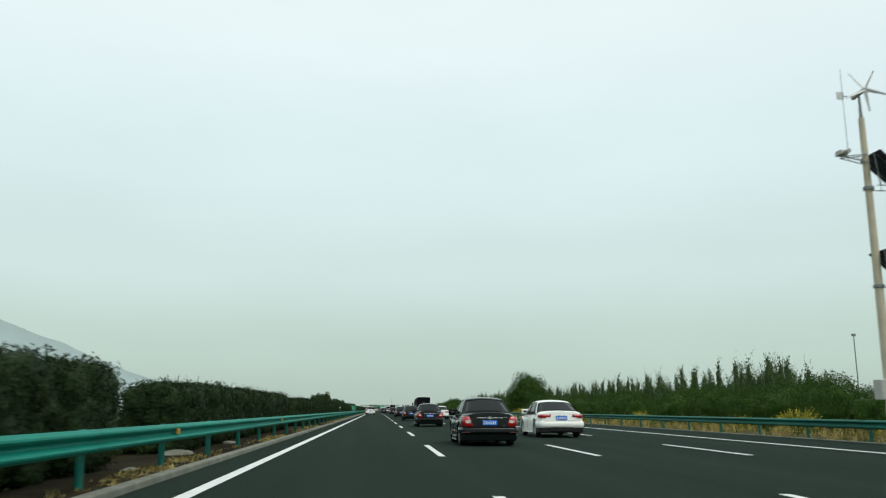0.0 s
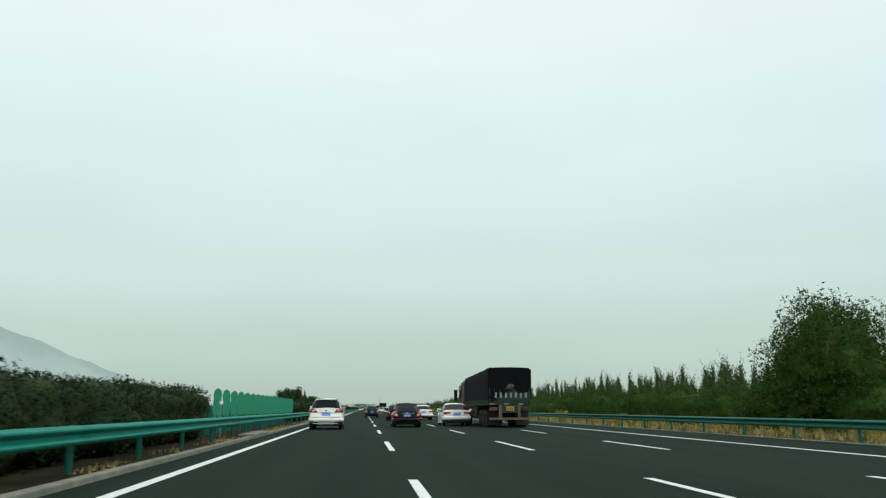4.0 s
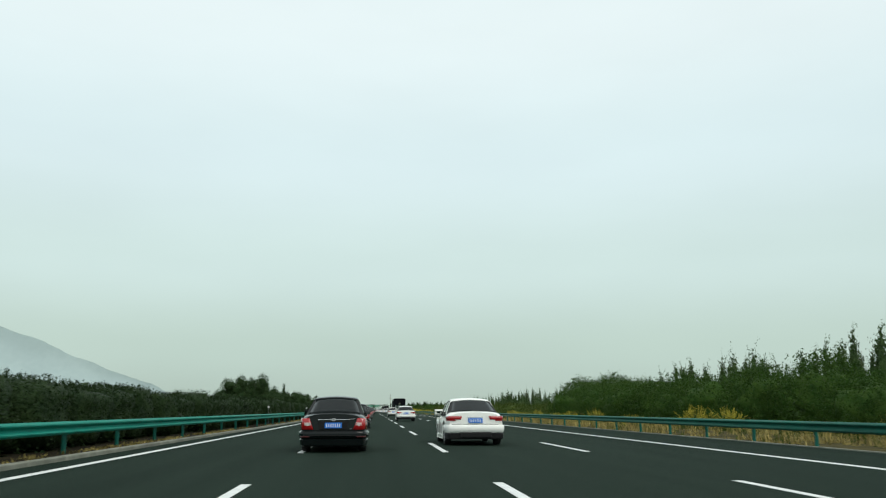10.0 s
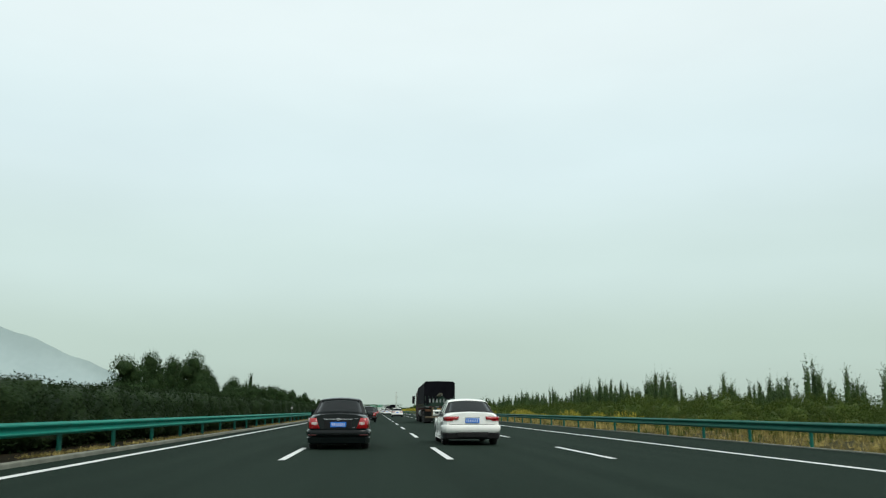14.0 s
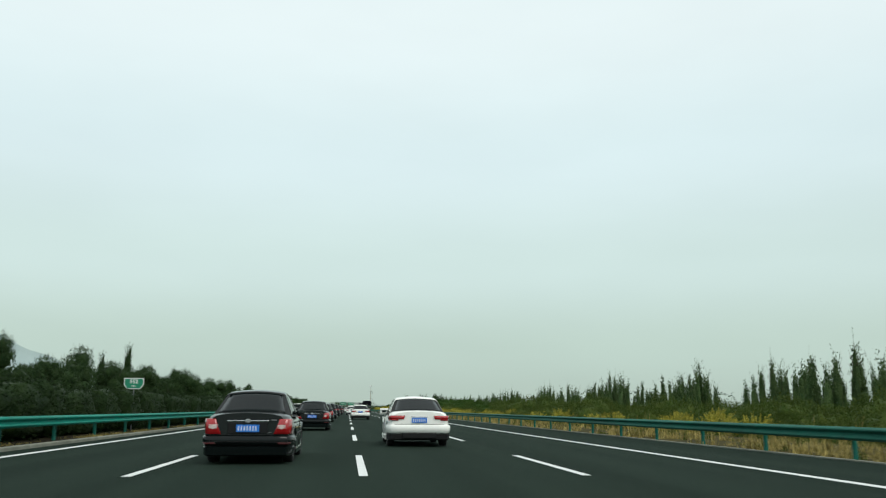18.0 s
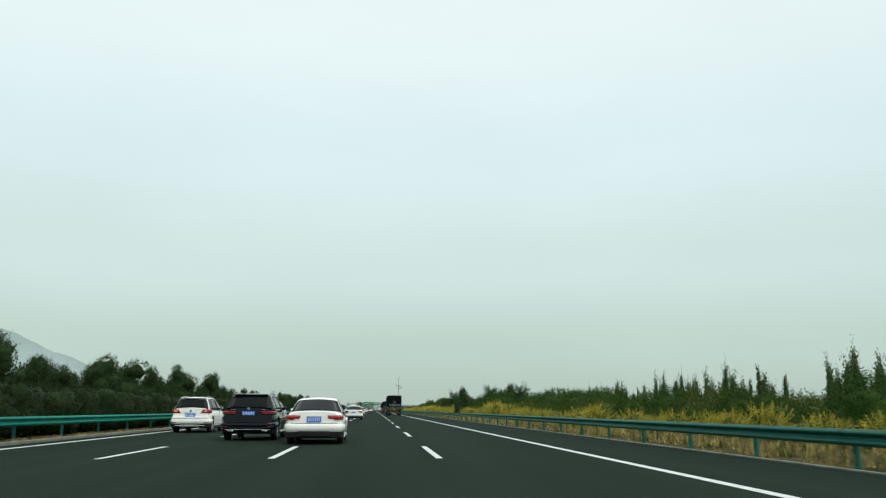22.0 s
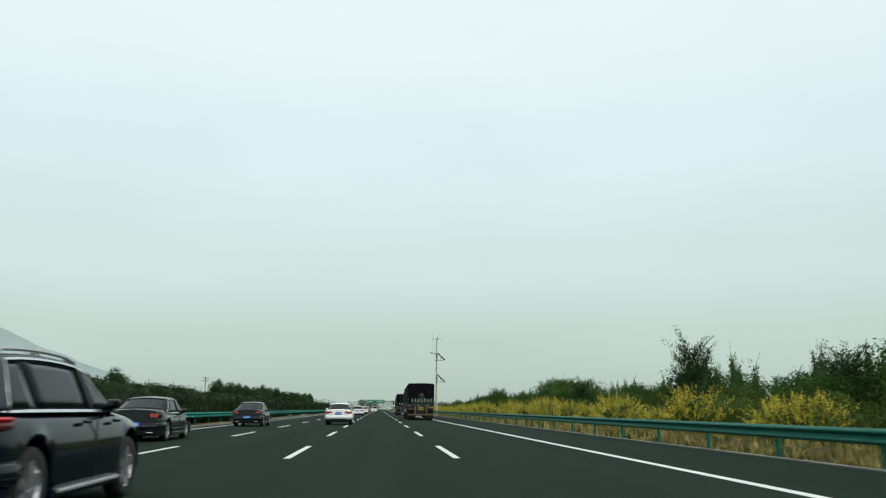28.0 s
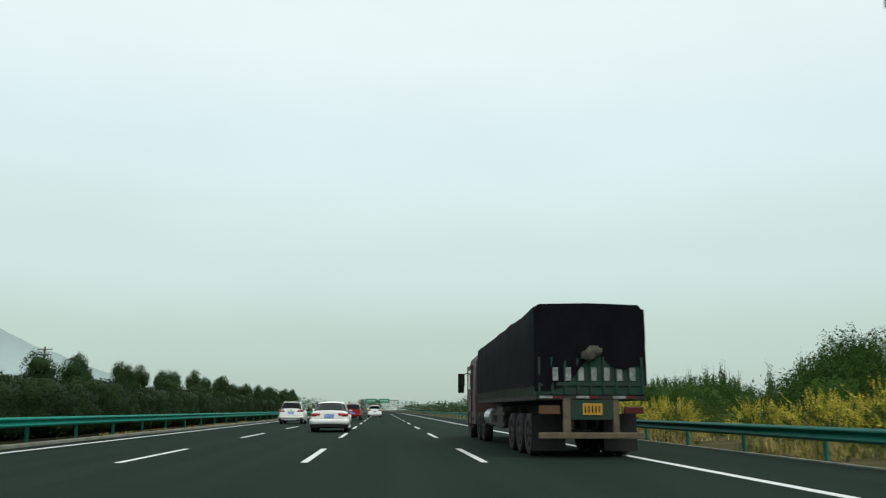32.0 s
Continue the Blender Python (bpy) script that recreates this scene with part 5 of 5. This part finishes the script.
# vehicle copies placed to fit the camera's view: across and along the road
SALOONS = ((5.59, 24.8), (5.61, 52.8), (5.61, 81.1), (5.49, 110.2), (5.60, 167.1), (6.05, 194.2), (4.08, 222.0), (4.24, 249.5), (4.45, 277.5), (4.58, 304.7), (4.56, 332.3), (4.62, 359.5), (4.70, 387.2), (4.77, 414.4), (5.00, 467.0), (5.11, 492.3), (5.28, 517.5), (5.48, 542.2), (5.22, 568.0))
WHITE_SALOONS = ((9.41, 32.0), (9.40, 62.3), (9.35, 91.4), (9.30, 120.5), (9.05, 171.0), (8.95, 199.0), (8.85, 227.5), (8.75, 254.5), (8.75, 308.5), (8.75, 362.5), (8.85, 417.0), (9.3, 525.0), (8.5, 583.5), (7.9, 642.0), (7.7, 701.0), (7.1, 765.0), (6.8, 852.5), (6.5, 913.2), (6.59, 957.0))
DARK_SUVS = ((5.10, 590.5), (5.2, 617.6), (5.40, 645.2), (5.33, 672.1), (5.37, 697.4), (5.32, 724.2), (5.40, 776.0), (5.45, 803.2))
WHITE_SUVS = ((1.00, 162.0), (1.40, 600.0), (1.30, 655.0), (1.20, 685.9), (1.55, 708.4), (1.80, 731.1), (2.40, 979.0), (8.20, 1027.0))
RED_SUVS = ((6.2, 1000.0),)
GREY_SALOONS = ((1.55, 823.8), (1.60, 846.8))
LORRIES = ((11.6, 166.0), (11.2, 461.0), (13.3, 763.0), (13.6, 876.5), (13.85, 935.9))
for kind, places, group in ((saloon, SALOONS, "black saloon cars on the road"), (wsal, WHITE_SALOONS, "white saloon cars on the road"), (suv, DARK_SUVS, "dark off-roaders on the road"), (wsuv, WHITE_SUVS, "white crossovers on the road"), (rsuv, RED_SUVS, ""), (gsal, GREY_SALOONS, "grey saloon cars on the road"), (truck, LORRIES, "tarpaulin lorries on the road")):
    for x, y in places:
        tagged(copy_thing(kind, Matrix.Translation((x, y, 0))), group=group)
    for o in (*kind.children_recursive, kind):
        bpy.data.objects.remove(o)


# ---- poles, signs and the openings in the median ----
M.update(
    concrete_pole=mat("cream_pole", (0.52, 0.47, 0.34), 0.8, second=(0.40, 0.36, 0.27), scale=2, amount=0.7, bump=0.2),
    steel=mat("grey_steel", (0.22, 0.24, 0.25), 0.5, 0.6), panel=mat("solar_cells", (0.012, 0.016, 0.03), 0.25, coat=0.5),
    sign_green=mat("green_sign_face", (0.01, 0.24, 0.13), 0.5), sign_white=mat("white_sign_face", (0.78, 0.78, 0.76), 0.5), sign_red=mat("red_sign_ring", (0.55, 0.03, 0.03), 0.5),
    vane=mat("pale_blade", (0.62, 0.64, 0.62), 0.5), box_grey=mat("grey_box", (0.42, 0.42, 0.38), 0.6),
)


def camera_pole(x, y, turn, tall):
    ob = thing("wind_solar_pole", "tall cream pole with solar panels, camera and small wind turbine", "pole", Matrix.Translation((x, y, -0.1)) @ pose(0, 0, 0, 0, 0, turn), "wind and solar poles")
    part("mast", tubed((0, 0, -0.3), (0, 0, 11.2), 0.17, 0.10, seg=20), M["concrete_pole"], ob, "tapered cream mast")
    part("mast_top", tubed((0, 0, 11.2), (0, 0, 12.0), 0.06, 0.04, seg=12), M["steel"], ob)
    nac = part("turbine_body", tubed((0.06, -0.25, 12.15), (0, 0.35, 12.10), 0.07, 0.1, seg=14), M["vane"], ob)
    part("tail_vane", boxed(-0.66, -0.40, 0.25, 0.27, 11.98, 12.26, bevel=0.008), M["vane"], nac)
    part("tail_boom", tubed((-0.42, 0.26, 12.10), (0, 0.26, 12.10), 0.018, 0.018, seg=6), M["steel"], nac)
    for k in range(5):
        b = bmesh.new()
        made = bmesh.ops.create_cube(b, size=1)["verts"]
        for v in made:
            s = 1.0 if v.co.z < 0 else 0.4
            v.co = Vector((v.co.x * 0.13 * s, v.co.y * 0.015, 0.05 + (v.co.z + 0.5) * 0.75))
        bmesh.ops.transform(b, matrix=Matrix.Translation((0.06, -0.28, 12.15)) @ Matrix.Rotation(2 * math.pi * k / 5 + 0.5, 4, "Y") @ Matrix.Rotation(0.5, 4, "Z"), verts=b.verts)
        part("blade", b, M["vane"], nac)
    part("aerial", tubed((-0.60, 0, 9.7), (-0.60, 0, 13.0), 0.012, 0.008, seg=6), M["steel"], ob)
    for z in (9.3, 5.9):
        p = part("solar_panel", bmesh.ops and boxed(-0.62, 0.62, -0.02, 0.02, -0.85, 0.85, bevel=0.008), M["panel"], ob, "tilted dark solar panel", m=Matrix.Translation((0.78, 0.0, z)) @ pose(0, 0, 0, 0, -48, 0) @ pose(0, 0, 0, 90, 0, 90) @ pose(0, 0, 0, 90, 0, 0))
        fr = bmesh.new()
        for yy in (-0.35, 0.35):
            tube(fr, (0.1, yy, z + 0.55), (0.2, yy, z - 0.62), 0.018, 0.018, 6)
            tube(fr, (0.1, yy, z - 0.62), (1.3, yy, z - 0.62), 0.018, 0.018, 6)
            tube(fr, (0.18, yy, z + 0.5), (1.32, yy, z - 0.60), 0.02, 0.02, 6)
            tube(fr, (0.7, yy, z - 0.62), (0.72, yy, z + 0.02), 0.014, 0.014, 6)
        part("panel_bracket", fr, M["steel"], ob)
        part("clamp", tubed((0, 0, z - 0.7), (0, 0, z - 0.6), 0.18, 0.18, seg=16), M["steel"], ob)
    arm = bmesh.new()
    for yy in (-0.12, 0.12):
        tube(arm, (-0.85, yy, 9.75), (0, yy, 9.55), 0.02, 0.02, 6)
        tube(arm, (-0.85, yy, 9.75), (0, yy, 9.85), 0.02, 0.02, 6)
    for k in range(5):
        tube(arm, (-0.2 * k - 0.03, -0.12, 9.62), (-0.2 * k - 0.03, 0.12, 9.8), 0.014, 0.014, 6)
    a = part("camera_arm", arm, M["steel"], ob)
    cb = boxed(-1.0, -0.7, -0.16, 0.16, 9.8, 9.98, bevel=0.03)
    tube(cb, (-0.85, -0.2, 9.88), (-0.85, -0.45, 9.84), 0.07, 0.08, 12)
    part("lookout_camera", cb, M["box_grey"], a)
    part("control_box", boxed(-0.42, -0.16, -0.25, 0.2, 1.5, 2.15, bevel=0.02), M["box_grey"], ob, "pale grey control box")
    ob.scale = (1, 1, tall)
    return ob


camera_pole(18.95, 25.9, 0, 1.0)
camera_pole(18.95, 931.3, 0, 1.045)
far_mast = thing("far_mast", "thin distant steel mast behind the thicket", "mast", Matrix.Translation((62, 98, -1)))
part("mast", tubed((0, 0, 0), (0, 0, 11.5), 0.09, 0.06, seg=8), M["steel"], far_mast)
part("mast_head", boxed(-0.25, 0.25, -0.1, 0.1, 11.2, 11.5, bevel=0.02), M["steel"], far_mast)

# round prohibition sign before the second opening
sg = thing("round_road_sign", "round white road sign with a red ring on two posts", "road sign", Matrix.Translation((-2.4, 784.5, 0)))
for x in (-0.28, 0.28):
    part("sign_post", tubed((x, 0.05, -0.2), (x, 0.05, 3.1), 0.035, 0.035, seg=10), M["steel"], sg)
disc = part("sign_face", tubed((0, 0, 2.8), (0, -0.02, 2.8), 0.5, 0.5, seg=36), M["sign_white"], sg, "round white face")
ring = grid_mesh([[(q * math.cos(a), -0.026, 2.8 + q * math.sin(a)) for q in (0.40, 0.5)] for a in [2 * math.pi * k / 40 for k in range(41)]])
part("ring", thick(ring, 0.004), M["sign_red"], disc, "red ring")
arrow = bmesh.new()
box(arrow, -0.17, -0.10, -0.03, -0.024, 2.58, 2.9)
box(arrow, 0.10, 0.17, -0.03, -0.024, 2.66, 2.9)
box(arrow, -0.17, 0.17, -0.03, -0.024, 2.88, 2.96)
made = bmesh.ops.create_cone(arrow, cap_ends=True, segments=3, radius1=0.12, radius2=0.12, depth=0.006, matrix=Matrix.Translation((0.135, -0.027, 2.62)) @ pose(0, 0, 0, 90, 0, 0) @ pose(0, 0, 0, 0, 0, 30))
part("turn_arrow", arrow, M["trim"], disc, "black turning arrow")
slash = boxed(-0.035, 0.035, -0.034, -0.029, -0.45, 0.45)
part("slash", slash, M["sign_red"], disc, "red diagonal bar", m=Matrix.Translation((0, 0, 2.8)) @ pose(0, 0, 0, 0, -45, 0))
# small green distance marker in the median
gs = thing("distance_marker", "small green distance marker with a white border above the median hedge", "road sign", Matrix.Translation((-2.2, 538.6, 0)))
part("sign_post", tubed((0, 0.05, -0.2), (0, 0.05, 2.3), 0.03, 0.03, seg=10), M["steel"], gs)


def plate_shape(k, y0, y1):
    """A plate with its two lower corners cut off, shrunk by k."""
    b = bmesh.new()
    out = [(-0.42 + k, 2.35 - k), (0.42 - k, 2.35 - k), (0.42 - k, 2.05 + k * 0.4), (0.28 - k * 0.4, 1.87 + k), (-0.28 + k * 0.4, 1.87 + k), (-0.42 + k, 2.05 + k * 0.4)]
    a, c = [b.verts.new((x, y0, z)) for x, z in out], [b.verts.new((x, y1, z)) for x, z in out]
    b.faces.new(a)
    b.faces.new(c[::-1])
    for n in range(6):
        b.faces.new((a[n], c[n], c[(n + 1) % 6], a[(n + 1) % 6]))
    bmesh.ops.recalc_face_normals(b, faces=b.faces)
    return b


face = part("sign_face", plate_shape(0.0, -0.015, 0.015), M["sign_white"], gs, "white border")
part("sign_field", plate_shape(0.035, -0.020, -0.014), M["sign_green"], face, "green field")
text = bpy.data.curves.new("marker_number", "FONT")
text.body, text.size, text.align_x, text.extrude, text.offset = "552", 0.24, "CENTER", 0.002, 0.006
holder = bpy.data.objects.new("marker_number", text)
bpy.context.scene.collection.objects.link(holder)
number = bpy.data.meshes.new_from_object(holder.evaluated_get(bpy.context.evaluated_depsgraph_get()))
bpy.data.objects.remove(holder)
number.materials.clear()
number.materials.append(M["sign_white"])
part("marker_number", number, None, face, "white number", m=Matrix.Translation((0, -0.0225, 2.12)) @ pose(0, 0, 0, 90, 0, 0))
part("sign_marks", bars_on(bmesh.new(), -0.1, 0.1, -0.021, 1.97, 2.03, 3), M["sign_white"], face, "small white marks, not readable")
# far sign gantry over the road
gan = thing("sign_gantry", "distant steel gantry with wide green direction signs", "sign gantry", Matrix.Translation((6, 1480, 0)))
for x in (-8.5, 14.5):
    part("gantry_post", tubed((x, 0, -0.3), (x, 0, 7.6), 0.22, 0.2, seg=12), M["steel"], gan)
part("gantry_beam", boxed(-8.6, 14.6, -0.3, 0.3, 6.9, 7.5, bevel=0.03), M["steel"], gan)
for x0, x1 in ((-7.5, -0.5), (1.5, 8.5)):
    p = part("sign_panel", boxed(x0, x1, -0.45, -0.36, 5.5, 8.3, bevel=0.02), M["sign_green"], gan, "wide green sign panel")
    part("sign_marks", bars_on(bmesh.new(), x0 + 0.8, x1 - 0.8, -0.46, 6.5, 7.4, 5), M["sign_white"], p, "white marks, not readable")


def leaf_panel():
    """A leaf-shaped green plastic screen against dazzle, on a short post."""
    ob = thing("anti_dazzle_panel", "leaf-shaped green anti-dazzle panel in the median opening", "panel", Matrix.Translation((0, -500, -200)), "anti-dazzle panels")
    pts = [(0.11, 0.75), (0.15, 0.95), (0.13, 1.1), (0.165, 1.25), (0.14, 1.4), (0.16, 1.55), (0.12, 1.72), (0.0, 1.80)]
    b = bmesh.new()
    ring = [b.verts.new((x, 0, z)) for x, z in pts] + [b.verts.new((-x, 0, z)) for x, z in pts[-2::-1]]
    b.faces.new(ring)
    part("screen", thick(b, 0.02), M["sign_green"], ob)
    part("stem", tubed((0, 0, 0.0), (0, 0, 0.8), 0.03, 0.03, seg=8), M["post"], ob)
    return ob


lp = leaf_panel()
for a, b in OPENINGS:
    for y in np.arange(a + 1.5, b - 1, 2.0):
        copy_thing(lp, Matrix.Translation((-2.5, y, 0.05)) @ pose(0, 0, 0, 0, 0, 18))
for o in (*lp.children_recursive, lp):
    bpy.data.objects.remove(o)
for a, b in OPENINGS:
    ap = thing("median_apron", "pale concrete apron in the opening of the median", "apron", kind="structure")
    part("slab", boxed(-8.5, -1.6, a, b, -0.2, 0.07, bevel=0.02), M["kerb"], ap)
    part("slab_edge", boxed(-1.62, -1.05, a + 1, a + 6, -0.2, 0.17, bevel=0.05), M["kerb"], ap)
    br = thing("movable_barrier", "green panelled movable barrier closing the median opening", "barrier", Matrix.Translation((-3.2, 0, 0)), "movable barriers")
    for y in np.arange(a, b - 2, 3.0):
        part("barrier_panel", boxed(-0.03, 0.03, y + 0.05, y + 2.95, 0.35, 1.15, bevel=0.015), M["post"], br)
        part("barrier_foot", boxed(-0.25, 0.25, y - 0.05, y + 0.05, 0.0, 1.2, bevel=0.02), M["post"], br)
# striped marker plate and small stones near the openings
ch = thing("chevron_plate", "black and white striped marker plate at the barrier end", "road sign", Matrix.Translation((-1.9, 776, 0)))
part("stand", tubed((0, 0, -0.1), (0, 0, 0.6), 0.03, 0.03, seg=8), M["steel"], ch)
cp = part("plate", boxed(-0.45, 0.45, -0.02, 0.0, 0.5, 1.0, bevel=0.01), M["sign_white"], ch)
stripes = bmesh.new()
for k in range(3):
    v = [stripes.verts.new((x, -0.024, z)) for x, z in ((-0.42 + 0.28 * k, 0.52), (-0.28 + 0.28 * k, 0.52), (-0.14 + 0.28 * k, 0.98), (-0.28 + 0.28 * k, 0.98))]
    stripes.faces.new(v)
part("stripe", stripes, M["trim"], cp)
# yellow and white reflectors on the rails
for x, y, z, side in ((-1.29, 15.2, 0.70, 1), (-1.29, 31.2, 0.70, 1), (-1.29, 39.2, 0.68, 1), (-1.29, 71.2, 0.68, 1), (-1.29, 195.2, 0.68, 1)):
    rf = thing("rail_reflector", "small yellow reflector fixed on the median guardrail", "reflector", Matrix.Translation((x, y, z)), "rail reflectors")
    part("reflector_face", boxed(-0.01, 0.03, -0.05, 0.05, -0.05, 0.05, bevel=0.008), M["plate_yellow"], rf)
# white delineators above the hedge foot
for y in (98, 148, 214, 300, 345, 380, 470, 612, 700, 905, 935):
    dl = thing("delineator", "small white roadside delineator in the median", "delineator", Matrix.Translation((-2.1, y, 0)), "median delineators")
    part("stem", tubed((0, 0, -0.1), (0, 0, 1.25), 0.02, 0.02, seg=8), M["steel"], dl)
    part("head", tubed((0, -0.02, 1.3), (0, 0.0, 1.3), 0.07, 0.07, seg=16), M["sign_white"], dl)
# flat stones and litter on the median soil
for x, y, w, l, h in ((-2.3, 19.5, 0.8, 1.2, 0.16), (-2.2, 25.5, 0.5, 0.7, 0.12), (-1.9, 14.6, 0.25, 0.5, 0.07), (-2.1, 872, 0.6, 0.9, 0.35), (-2.0, 905, 0.7, 1.1, 0.4)):
    st = thing("stone", "flat pale stone lying on the median soil", "stone", Matrix.Translation((x, y, 0.08)), "median stones")
    b = bmesh.new()
    bmesh.ops.create_icosphere(b, subdivisions=2, radius=0.5)
    for v in b.verts:
        v.co = Vector((v.co.x * w, v.co.y * l, max(-0.02, v.co.z * h * 2 * 0.7))) * (1 + 0.15 * noise.noise(v.co * 3 + Vector((y, 0, 0))))
    part("rock", b, M["kerb"], st)
# timber power pole beyond the far carriageway
pp = thing("power_pole", "dark distant power pole with crossarms", "utility pole", Matrix.Translation((-42, 1045, -1)))
part("pole", tubed((0, 0, 0), (0, 0, 11.3), 0.16, 0.11, seg=10), M["bark"], pp)
for z in (10.9, 10.1):
    part("crossarm", boxed(-1.1, 1.1, -0.06, 0.06, z - 0.06, z + 0.06), M["bark"], pp)
    for x in (-1.0, -0.4, 0.4, 1.0):
        part("insulator", tubed((x, 0, z + 0.05), (x, 0, z + 0.3), 0.05, 0.04, seg=8), M["box_grey"], pp)

# pale round slab leaning on the kerb side of the median
b = bmesh.new()
tube(b, (0, 0, -0.025), (0, 0, 0.025), 0.30, 0.30, 28)
me = bpy.data.meshes.new("round_slab")
b.to_mesh(me)
b.free()
me.materials.append(M["concrete_pole"])
ob = tagged(new("round_slab", me), "pale yellowish round concrete slab lying on the soil beside the kerb", "slab")
ob.matrix_basis = Matrix.Translation((-1.72, 921.5, 0.15)) @ pose(0, 0, 0, 18, 8, 0)
